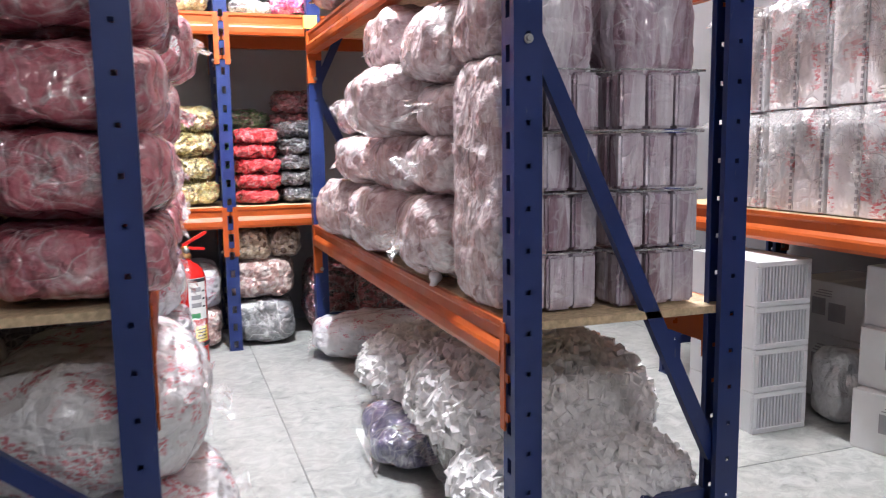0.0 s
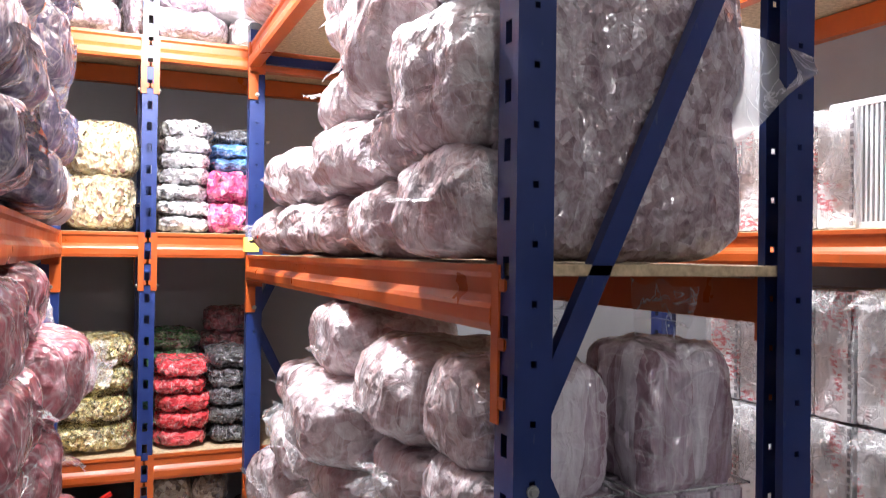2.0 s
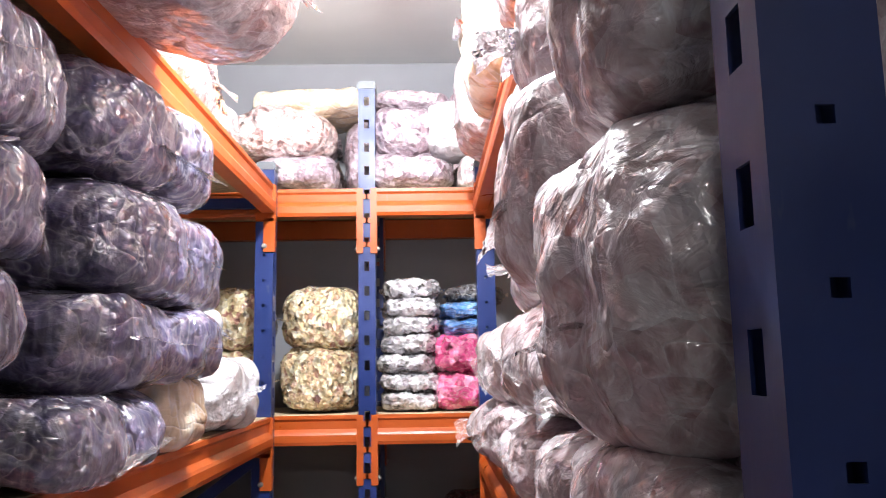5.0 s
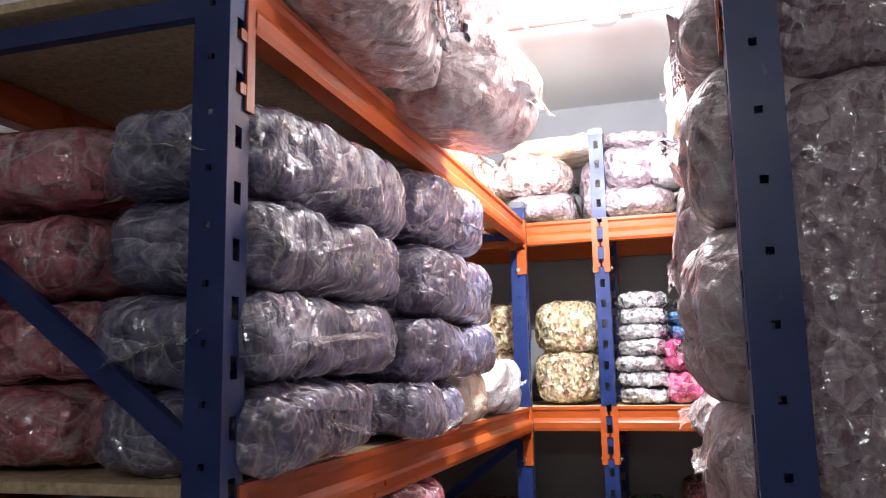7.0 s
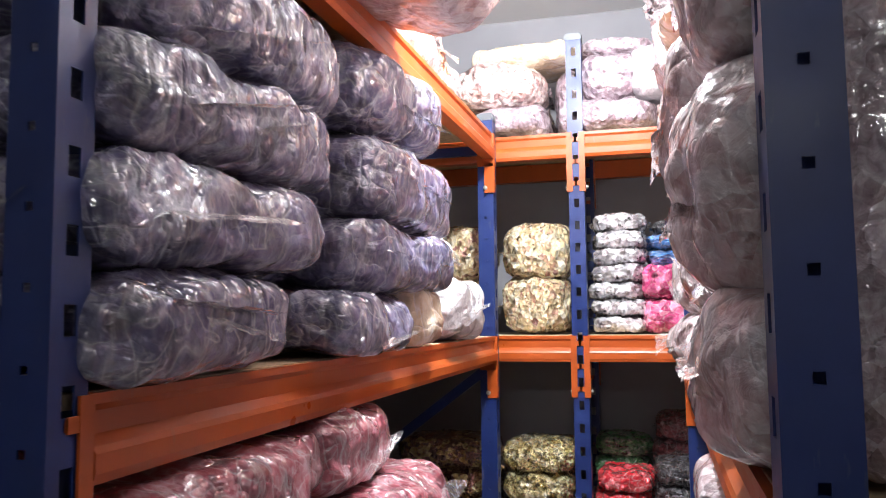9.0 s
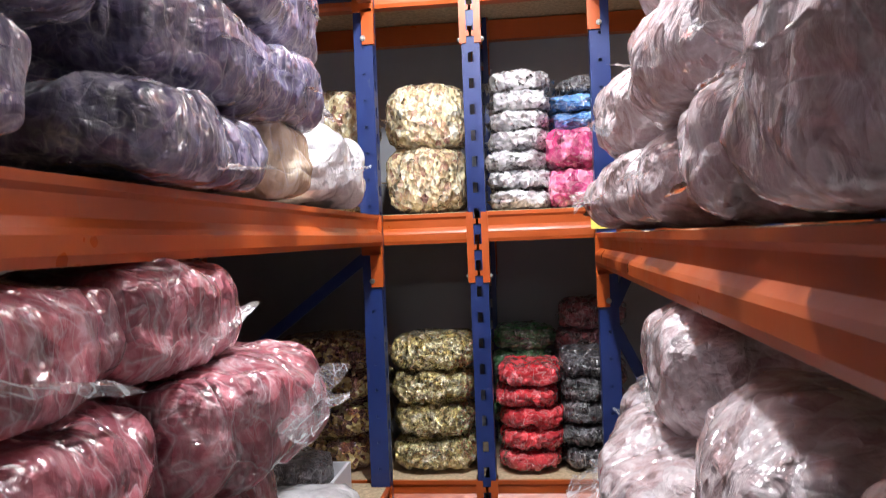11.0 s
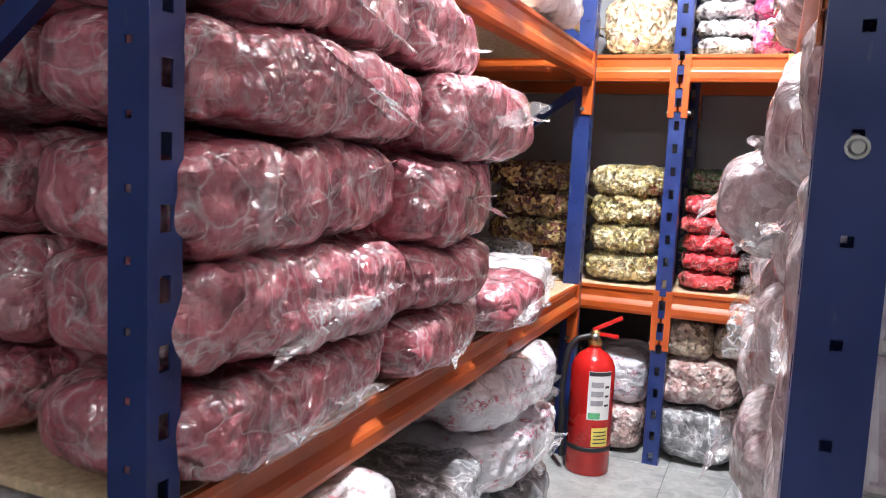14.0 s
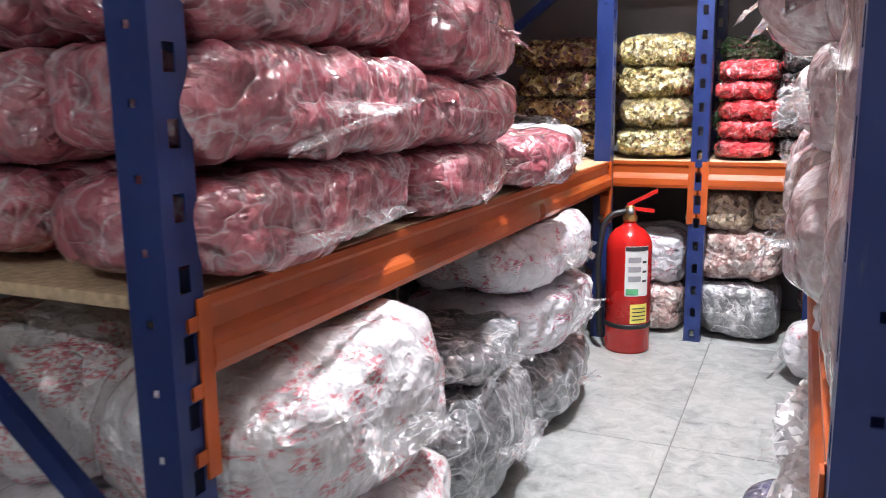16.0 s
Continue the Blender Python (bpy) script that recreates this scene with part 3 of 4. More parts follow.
def board_mesh(put, u0, u1, v0, v1, top, t=0.018):
    bm = bmesh.new()
    box(bm, put(u0, v0, top - t), put(u1, v1, top))
    bmesh.ops.bevel(bm, geom=bm.edges[:], offset=0.0012, segments=1, affect="EDGES")
    bmesh.ops.recalc_face_normals(bm, faces=bm.faces[:])
    return bm


def brace_mesh(put, u, va, za, vb, zb, w=0.036):
    """A diagonal folded channel between the uprights of an end frame."""
    bm = bmesh.new()
    d = Vector((vb - va, zb - za)).normalized()
    n = Vector((-d.y, d.x)) * w / 2
    prof = [(-1, 0.0), (1, 0.0), (1, 0.022), (0.84, 0.022), (0.84, 0.003), (-0.84, 0.003), (-0.84, 0.022), (-1, 0.022)]
    ends = [[bm.verts.new(put(u + du, vv + n.x * m, zz + n.y * m)) for m, du in prof] for vv, zz in ((va, za), (vb, zb))]
    for i in range(8):
        j = (i + 1) % 8
        bm.faces.new((ends[0][i], ends[0][j], ends[1][j], ends[1][i]))
    bm.faces.new(ends[0][::-1])
    bm.faces.new(ends[1])
    return bm


def rack(name, put, frames, depth, levels, height, label, braces=(), bays=None, rear_height=None):
    """A pallet-style shelf rack. frames: u of each end frame; levels: tops of the beams; put maps (u, v, z) to the world."""
    root = new(name)
    root.location = put(frames[0], 0, 0)
    root.empty_display_size = 0.2
    tagged(root, label, "shelf rack")
    inv = Matrix.Translation(-root.location)

    def give(n, bm, mat, lab="", smooth=False):
        bm.transform(inv)
        bmesh.ops.recalc_face_normals(bm, faces=bm.faces[:])
        return part(n, bm, mat, root, lab, smooth)
    for u in frames:
        for v, out in ((0.0, -1), (depth - 0.062, 1)):
            give("upright", post_mesh(put, u, v, out, height), BLUE)
            bm = bmesh.new()
            a, b = put(u - 0.003, v - 0.003, height - 0.012), put(u + 0.063, v + 0.065, height + 0.022)
            box(bm, a, b)
            bmesh.ops.bevel(bm, geom=bm.edges[:], offset=0.005, segments=2, affect="EDGES")
            give("end_cap", bm, CAPGREY, "grey plastic cap")
    for i, (ua, ub) in enumerate(zip(frames, frames[1:])):
        for z in levels:
            for v, out in ((0.0, -1), (depth, 1)):
                bob = give("beam", beam_mesh(put, ua + 0.066, ub - 0.006, v, out, z), ORANGE)
                for u, tw in ((ua + 0.06, 1), (ub, -1)):
                    c = connector_mesh(put, u, tw, v, out, z)
                    c.transform(inv)
                    bmesh.ops.recalc_face_normals(c, faces=c.faces[:])
                    co = part("connector", c, ORANGE, bob)
                    al = Vector(put(tw, 0, 0)) - Vector(put(0, 0, 0))
                    bb = bolt_mesh(put, u + tw * 0.006, v - out * 0.03 * (1 if out < 0 else 1), z - 0.215, al)
                    bb.transform(inv)
                    part("bolt", bb, STEEL, bob, "zinc bolt")
            give("shelf_board", board_mesh(put, ua + 0.02, ub + 0.04, 0.012, depth - 0.012, z + 0.002), CHIP, "raw chipboard shelf board")
    for (u, va, za, vb, zb) in [*braces, *[(u + 0.03, 0.07, z, depth - 0.07, z) for u in frames for z in (0.14, height - 0.12)]]:
        give("brace", brace_mesh(put, u, va, za, vb, zb), BLUE)
        if za != zb and (u, va, za) == tuple(braces[0][:3]):
            for vv, zz in ((va, za),):
                al = Vector(put(-1, 0, 0)) - Vector(put(0, 0, 0))
                give("bolt", bolt_mesh(put, frames[0] - 0.0005, 0.031 if vv < 0.3 else depth - 0.031, zz - 0.02, al, 0.0075), STEEL, "zinc bolt")
    return root


AL, AR = -0.046, 0.654          # faces of the uprights towards the aisle
YF, YE, YB = 1.327, 3.660, 3.73  # front frames, rear frames, face of the rear rack
DEPTH_LEFT, DEPTH_RIGHT = 0.735, 0.572
L1, L2, L3 = 0.695, 1.592, 2.387
R1, R2, R3 = 0.600, 1.505, 2.387


def put_left(u, v, z):
    return (AL - v, u, z)


def put_right(u, v, z):
    return (AR + v, u, z)


def put_rear(u, v, z):
    return (u, YB + v, z)


def put_third(u, v, z):
    return (1.94 + v, u, z)


ENDS = (YF + 0.02, YE + 0.02)
BRACES_LEFT = [(u, *z) for u in ENDS for z in ((0.05, 0.27, 0.70, 0.80), (0.70, 0.97, 0.05, 1.46), (0.05, 1.63, 0.70, 2.11))]
BRACES_RIGHT = [(u, *z) for u in ENDS for z in ((0.05, 1.20, 0.52, 0.24), (0.05, 1.275, 0.52, 2.245))]
rack("shelf_rack", put_left, (YF, YE), DEPTH_LEFT, (L1, L2, L3), 2.45, "blue and orange steel rack loaded with pink and violet bundles", BRACES_LEFT)
rack("shelf_rack", put_right, (YF, YE), DEPTH_RIGHT, (R1, R2, R3), 2.45, "blue and orange steel rack loaded with pale pink bundles", BRACES_RIGHT)
rack("shelf_rack", put_rear, (-0.98, 0.24, 1.50), 0.56, (L1, L2, L3), 2.765, "blue and orange steel rack full of shiny foil pouches")
rack("shelf_rack", put_third, (0.35, 2.62), 0.60, (0.73, 1.60, 2.42), 2.60, "blue and orange steel rack holding white trays and cartons")

# ---- lamps ----


def tube_lamp(x, y, length, along, label):
    root = new("ceiling_lamp")
    root.location = (x, y, CEIL)
    tagged(root, label, "lamp")

    def put(a, b, z):
        return (b, a, z) if along == "y" else (a, b, z)
    bm = bmesh.new()
    box(bm, put(-length / 2 - 0.03, -0.04, -0.045), put(length / 2 + 0.03, 0.04, 0))
    bmesh.ops.bevel(bm, geom=bm.edges[:], offset=0.006, segments=2, affect="EDGES")
    part("housing", bm, WHITEPL, root)
    for s in (-1, 1):
        bm = bmesh.new()
        box(bm, put(s * (length / 2 + 0.005), -0.02, -0.09), put(s * (length / 2 + 0.03), 0.02, -0.04))
        part("tube_holder", bm, WHITEPL, root)
    bm = bmesh.new()
    tube(bm, put(-length / 2, 0, -0.07), put(length / 2, 0, -0.07), 0.014)
    part("tube", bm, GLOW, root, "lit white fluorescent tube", True)
    return root


gm, gnt, gout = nodes_of("lit_tube")
em = add(gnt, "ShaderNodeEmission", Color=(1, 0.98, 0.96, 1), Strength=200.0)
gnt.links.new(em.outputs[0], gout.inputs[0])
GLOW = gm
lamp = new("ceiling_lamp")
lamp.location = (0.36, 2.56, CEIL)
tagged(lamp, "bare white bulb in a ceiling holder over the aisle", "lamp")
bm = bmesh.new()
lathe(bm, [(0.045, -0.030), (0.052, -0.022), (0.052, 0.0)], 24)
part("holder", bm, WHITEPL, lamp, smooth=True)
bm = bmesh.new()
lathe(bm, [(0.014, -0.098), (0.026, -0.090), (0.030, -0.072), (0.024, -0.048), (0.016, -0.030)], 24)
part("bulb", bm, GLOW, lamp, "lit white glass bulb", True)
tube_lamp(1.55, 2.25, 1.15, "y", "white fluorescent batten lamp on the ceiling of the corridor")
tube_lamp(0.6, -2.1, 1.15, "x", "white fluorescent batten lamp near the entrance")

pipe = bmesh.new()
tube(pipe, (X0, 3.08, CEIL - 0.09), (X1, 3.08, CEIL - 0.09), 0.016, n=12)
pipe = tagged(part("conduit", pipe, PINKPIPE, smooth=True), "red painted conduit crossing the ceiling", "pipe")
bm = bmesh.new()
lathe(bm, [(0.05, 0.0), (0.055, 0.012), (0.05, 0.045), (0.02, 0.05)], 20)
jb = tagged(part("junction_box", bm, WHITEPL, smooth=True), "round white junction box on the ceiling conduit", "junction box")
jb.location = (0.38, 3.08, CEIL - 0.12)
for hx in [X0 + 0.6 + 0.9 * i for i in range(int((X1 - X0 - 0.8) / 0.9))]:
    bm = bmesh.new()
    box(bm, (-0.012, -0.004, -0.02), (0.012, 0.004, 0.09))
    box(bm, (-0.02, -0.022, -0.02), (0.02, 0.022, -0.012))
    hk = part("hanger", bm, STEEL, pipe, "zinc strap hanger")
    hk.location = (hx, 3.08, CEIL - 0.09)

bm = bmesh.new()
lathe(bm, [(0.0, 0.0), (0.010, 0.0), (0.010, 0.012), (0.017, 0.020), (0.019, 0.030), (0.013, 0.038), (0.0, 0.040)], 18)
knob = tagged(part("knob", bm, WHITEPL, smooth=True), "small round white knob on the shelf board", "knob")
knob.location = (0.655, 1.86, R1 - 0.002)
knob.rotation_euler = (0, 0.3, 0)

# ---- left rack: lower tier, rose bundles ----
G = "rose bundles on the left rack"
T1 = L1 + 0.004
ROSE_L = "rose pink sachets in a creased clear bag on the rack shelf"
for i, (zz, h, yb) in enumerate([(0, 0.152, 1.98), (0.145, 0.172, 1.98), (0.31, 0.172, 1.99), (0.475, 0.162, 2.05), (0.63, 0.15, 2.05)]):
    ya = 1.36
    bundle("sachet_bag", (-0.165 + 0.012 * (i % 2), (ya + yb) / 2, T1 + zz), (0.34, yb - ya, h), ROSE, ROSE_L, "bag", G, FILM, spin=(-1) ** i * 2.0, lean=1.2 * (-1) ** i, furrows=3, power=3.8, tail=(0, 1, 0.03) if i in (1, 3) else None)
    bundle("sachet_bag", (-0.56, (ya + yb) / 2 + 0.02, T1 + zz), (0.42, yb - ya, h), ROSE, ROSE_L, "bag", G, FILM, spin=(-1) ** i * -3.0, furrows=2, power=4.2, tail=(1, -1, 0.05) if i in (1, 3) else None)
for i, (zz, h, w, y) in enumerate([(0, 0.145, 0.34, 2.20), (0.14, 0.14, 0.36, 2.20), (0.265, 0.205, 0.36, 2.22), (0.455, 0.19, 0.42, 2.30), (0.635, 0.155, 0.30, 2.20)]):
    bundle("sachet_bag", (-0.15 + (0.03 if i == 3 else 0), y, T1 + zz), (w, 0.46, h), ROSE, ROSE_L, "bag", G, FILM, spin=6 * (-1) ** i, furrows=3, power=3.8, tail=(0, 1, 0.05) if i in (2, 3) else None)
bundle("sachet_bag", (-0.15, 2.68, T1), (0.38, 0.42, 0.15), ROSE, "low rose pink bundle in clear film near the shelf's end", "bag", G, FILM, spin=-5, furrows=3, tail=(0, 1, 0.03))
bundle("sachet_bag", (-0.20, 3.06, T1), (0.36, 0.42, 0.15), WHITEBAG, "slack white bag on the rack shelf beside rose bundles", "bag", "", FILM_MILKY, spin=8, tail=(0, 1, 0.025))
tray = bmesh.new()
box(tray, (-0.50, 3.28, T1 + 0.002), (-0.16, 3.60, T1 + 0.01))
for a, b in (((-0.50, 3.28), (-0.49, 3.60)), ((-0.17, 3.28), (-0.16, 3.60)), ((-0.49, 3.28), (-0.17, 3.29)), ((-0.49, 3.59), (-0.17, 3.60))):
    box(tray, (*a, T1 + 0.01), (*b, T1 + 0.10))
box(tray, (-0.51, 3.27, T1 + 0.09), (-0.15, 3.279, T1 + 0.105))
tagged(part("tray", tray, WHITEPL), "shallow white plastic tray on the shelf", "tray")
bundle("sachet_bag", (-0.33, 3.44, T1 + 0.012), (0.28, 0.26, 0.16), DARK, "dark sachets in clear film lying in a white tray", "bag", "", FILM)

# left rack: middle tier, violet bundles
G = "violet bundles on the left rack"
VL = "violet grey sachets in a tight clear bag on the rack shelf"
T2 = L2 + 0.004
for i, (zz, h, ya, yb) in enumerate([(0, 0.145, 1.36, 1.84), (0.135, 0.16, 1.36, 1.97), (0.285, 0.165, 1.36, 2.06), (0.44, 0.175, 1.36, 2.08)]):
    bundle("sachet_bag", (-0.165, (ya + yb) / 2, T2 + zz), (0.36, yb - ya, h), VIOLET, VL, "bag", G, FILM, spin=(-1) ** i * 1.5, lean=1.5, furrows=2, power=4.0, tail=(0, 1, 0.03) if i in (0, 2) else (1, -1, 0.04))
    bundle("sachet_bag", (-0.56, (ya + yb) / 2 + 0.03, T2 + zz), (0.42, yb - ya, h), ROSE, ROSE_L, "bag", G, FILM, spin=(-1) ** i * -2.5, furrows=3)
for i, (zz, h, ya, yb, mat) in enumerate([(0, 0.13, 1.96, 2.46, VIOLET), (0.125, 0.165, 2.08, 2.80, VIOLET), (0.285, 0.20, 2.14, 2.90, VIOLET), (0.48, 0.20, 2.14, 2.72, VIOLET)]):
    bundle("sachet_bag", (-0.15, (ya + yb) / 2, T2 + zz), (0.36, yb - ya, h), mat, VL, "bag", G, FILM, spin=(-1) ** i * 3, furrows=2)
bundle("sachet_bag", (-0.12, 2.62, T2), (0.26, 0.18, 0.16), CREAM, "cream coloured bundle standing at the shelf's edge", "bag", "", None)
for i, (zz, h) in enumerate([(0, 0.20), (0.19, 0.15)]):
    bundle("sachet_bag", (-0.17 - 0.1 * i, 3.08 + 0.03 * i, T2 + zz), (0.36, 0.46 - 0.05 * i, h), WHITEBAG, "loose white sachets in a slack clear bag", "bag", "slack white bags", FILM_MILKY, spin=5 * i, tail=(0, 1, 0.03))
# left rack: top tier, hanging over the edge
T3 = L3 + 0.004
for i, (x, y, zz, sx, sy, h) in enumerate([(-0.10, 1.75, 0, 0.46, 0.55, 0.26), (-0.03, 2.26, -0.03, 0.50, 0.46, 0.26), (-0.12, 1.75, 0.25, 0.40, 0.55, 0.24), (-0.06, 2.28, 0.22, 0.42, 0.42, 0.24), (-0.26, 2.9, 0, 0.38, 0.5, 0.2), (-0.30, 3.35, 0, 0.36, 0.36, 0.2)]):
    bundle("sachet_bag", (x, y, T3 + zz), (sx, sy, h), PALE, "pale pink sachets in a slack clear bag atop the rack", "bag", "pale bundles on the rack top", FILM_MILKY if i in (1, 3) else FILM, spin=7 * (-1) ** i, tilt=11 if i < 4 else 0, tail=(0, 1, 0.06))

# left rack: floor
FL = "white sachets with red print in a full clear bag"
GF = "printed sachet bags under the left rack"
for x, y, z, s, m in [(-0.16, 1.70, 0.28, (0.44, 0.58, 0.29), PRINT), (-0.14, 1.70, 0, (0.50, 0.60, 0.30), PRINT), (-0.57, 1.66, 0, (0.42, 0.56, 0.31), PRINT), (-0.57, 1.68, 0.29, (0.42, 0.54, 0.31), PRINT),
                      (-0.19, 2.32, 0.0, (0.46, 0.58, 0.30), GREYP), (-0.20, 2.34, 0.28, (0.40, 0.50, 0.10), GREYP), (-0.18, 2.86, 0.22, (0.46, 0.62, 0.20), PRINTV), (-0.18, 2.86, 0.0, (0.46, 0.56, 0.235), GREYP), (-0.20, 2.84, 0.41, (0.46, 0.66, 0.19), PRINTV), (-0.30, 3.40, 0.0, (0.34, 0.34, 0.44), GREYP), (-0.52, 2.3, 0, (0.30, 0.6, 0.4), PRINTV), (-0.52, 2.9, 0, (0.30, 0.6, 0.45), GREYP)]:
    lab = {PRINT: FL, PRINTV: "white sachets with faint print in a full clear bag", GREYP: "dark grey sachets in a shiny clear bag on the floor"}[m]
    bundle("sachet_bag", (x, y, z), s, m, lab, "bag", GF, FILM, spin=random.uniform(-6, 6), tail=(0, 1, 0.05), power=3.2, lump=0.022, crease=0.014)

# ---- right rack ----
G = "pale bundles on the right rack"
PL = "pale pink sachets in a creased clear bag on the rack shelf"
B1 = R1 + 0.004
# tall bags of stacked packs at the front
def pack_column(x, y, z, sx, sy, n, h, hood, label):
    """A tall clear bag filled with tiers of upright packs, gathered at the top."""
    root = new("stacked_pack_bag")
    root.location = (x, y, z)
    tagged(root, label, "bag", "tall pack bags")
    nx, ny = max(2, round(sx / 0.062)), max(2, round(sy / 0.062))
    bm = bmesh.new()
    box(bm, (0.003, 0.003, 0.004), (sx / nx - 0.003, sy / ny - 0.003, h - 0.006))
    bmesh.ops.bevel(bm, geom=bm.edges[:], offset=0.006, segments=2, affect="EDGES")
    pack = bpy.data.meshes.new("pack")
    bm.to_mesh(pack)
    bm.free()
    pack.materials.append(PACK)
    for t in range(n):
        for i in range(nx):
            for j in range(ny):
                if 0 < i < nx - 1 and 0 < j < ny - 1:
                    continue
                ob = new("pack", pack)
                ob.parent = root
                ob.location = (-sx / 2 + i * sx / nx + random.uniform(-0.003, 0.003), -sy / 2 + j * sy / ny + random.uniform(-0.003, 0.003), t * h)
    for t in range(1, n + 1):
        bm = bmesh.new()
        r = 0.004
        q = [(-sx / 2 - r, -sy / 2 - r), (sx / 2 + r, -sy / 2 - r), (sx / 2 + r, sy / 2 + r), (-sx / 2 - r, sy / 2 + r)]
        for (x0, y0), (x1, y1) in zip(q, q[1:] + q[:1]):
            tube(bm, (x0, y0, t * h - 0.001), (x1, y1, t * h - 0.001 + random.uniform(-0.003, 0.003)), 0.0022, n=6)
        part("film_seam", bm, FILM_MILKY, root, "gathered seam of clear film", True)
    COUNT[0] += 1
    hm = soft_mesh("bag_top", (sx * 1.0, sy * 0.95, hood), COUNT[0], 4.5, 0.014, 8.0, 0.010, 12.0, 24, 0.0)
    hm.materials.append(PACK)
    ho = new("bag_top", hm)
    ho.parent = root
    ho.location = (0, 0, n * h - 0.035)
    fm = flap_mesh(sx * 0.6, 0.10, COUNT[0], -0.3)
    fm.materials.append(FILM)
    fo = new("film_flap", fm)
    fo.parent = ho
    fo.location = (0, 0, hood - 0.01)
    fo.rotation_euler = (0.2, -1.2, 0.3)
    return root


PKL = "tall clear bag of stacked mauve packs on the rack shelf"
pack_column(0.80, 1.52, B1, 0.20, 0.22, 4, 0.132, 0.26, PKL)
pack_column(1.04, 1.50, B1, 0.21, 0.22, 4, 0.132, 0.28, PKL)
bundle("sachet_bag", (0.715, 1.56, B1), (0.13, 0.28, 0.56), PALE, "tall milky bag of pale packs beside the upright", "bag", "tall pack bags", FILM_MILKY, power=7, lump=0.008)
bundle("sachet_bag", (0.72, 1.58, B1 + 0.555), (0.14, 0.26, 0.18), PALE, "gathered top of a pale bag", "bag", "tall pack bags", FILM_MILKY)
for x, ya, yb, z, w, h in [(0.80, 1.72, 2.25, 0, 0.38, 0.24), (0.80, 2.25, 2.76, 0, 0.40, 0.245), (0.80, 2.76, 3.30, 0, 0.42, 0.25), (0.81, 1.72, 2.08, 0.225, 0.37, 0.18), (0.81, 2.08, 2.53, 0.225, 0.38, 0.19), (0.80, 2.53, 3.02, 0.23, 0.40, 0.19), (0.81, 1.72, 2.00, 0.385, 0.36, 0.155),
                           (0.78, 2.00, 2.60, 0.395, 0.48, 0.22), (0.82, 2.60, 3.08, 0.40, 0.36, 0.17), (0.80, 1.72, 2.11, 0.52, 0.38, 0.215), (0.80, 2.13, 2.58, 0.595, 0.36, 0.20), (1.09, 1.75, 2.35, 0, 0.22, 0.45), (1.09, 2.40, 3.0, 0, 0.22, 0.5)]:
    bundle("sachet_bag", (x, (ya + yb) / 2, B1 + z), (w, yb - ya, h), PALE, PL, "bag", G, FILM, spin=random.uniform(-8, 8), tail=(0, -1, 0.05) if random.random() < 0.5 else None, power=3.2, lump=0.02)
# middle tier
B2 = R2 + 0.004
for x, ya, yb, z, w, h in [(0.71, 1.42, 1.81, 0, 0.22, 0.20), (0.70, 1.42, 1.78, 0.185, 0.23, 0.27), (0.71, 1.42, 1.73, 0.435, 0.22, 0.24), (0.72, 1.42, 1.86, 0.66, 0.24, 0.19), (0.81, 1.81, 2.22, 0, 0.38, 0.18), (0.81, 1.78, 2.04, 0.165, 0.36, 0.17), (0.79, 1.74, 2.14, 0.32, 0.42, 0.30), (0.80, 1.88, 2.22, 0.605, 0.38, 0.23),
                           (0.81, 2.22, 2.63, 0, 0.38, 0.155), (0.81, 2.04, 2.60, 0.15, 0.38, 0.20), (0.82, 2.14, 2.54, 0.33, 0.36, 0.18), (0.81, 2.12, 2.46, 0.49, 0.36, 0.27), (0.80, 2.63, 2.94, 0, 0.38, 0.165), (0.80, 2.94, 3.26, 0, 0.40, 0.17), (0.80, 2.60, 3.18, 0.155, 0.38, 0.20)]:
    bundle("sachet_bag", (x, (ya + yb) / 2, B2 + z), (w, yb - ya, h), PALE, PL, "bag", G, FILM, spin=random.uniform(-7, 7), tail=(0, -1, 0.05) if random.random() < 0.25 else None, power=3.0, lump=0.022)
# the wide wrapped stack that fills the end of the middle tier
tall = bundle("wrapped_pack", (0.925, 1.55, B2), (0.47, 0.32, 0.62), MAUVE, "tall stack of mauve packets under stretched clear film", "bag", "", FILM, power=7, lump=0.012, freq=9)
bundle("wrapped_pack", (0.925, 1.55, B2 + 0.612), (0.46, 0.31, 0.2), MAUVE, "mauve packets under stretched clear film", "bag", "", FILM, power=5, lump=0.01)
bm = bmesh.new()
N = 10
grid = [[bm.verts.new((0.135 * u / N, 0.02 * math.sin(7 * u / N + 5 * v / N) * u / N, (v / N - 0.5) * 0.22 * (1 - 0.9 * u / N) + 0.02 * u / N)) for v in range(N + 1)] for u in range(N + 1)]
for u in range(N):
    for v in range(N):
        bm.faces.new((grid[u][v], grid[u + 1][v], grid[u + 1][v + 1], grid[u][v + 1]))
flap = part("film_flap", bm, FILM_MILKY, tall, "pointed flap of slack clear film", True)
flap.location = (0.20, -0.14, 0.31)
flap.rotation_euler = (0, 0, -1.05)
# top tier
B3 = R3 + 0.004
for i, (x, y, s) in enumerate([(0.93, 1.7, (0.4, 0.5, 0.3)), (0.82, 2.3, (0.40, 0.5, 0.32)), (0.80, 2.85, (0.44, 0.5, 0.34)), (0.80, 3.32, (0.44, 0.40, 0.34))]):
    bundle("sachet_bag", (x, y, B3), s, CREAM if i == 2 else PALE, "pale sachets in a slack milky bag on the rack top", "bag", "pale bundles on the rack top", FILM_MILKY)


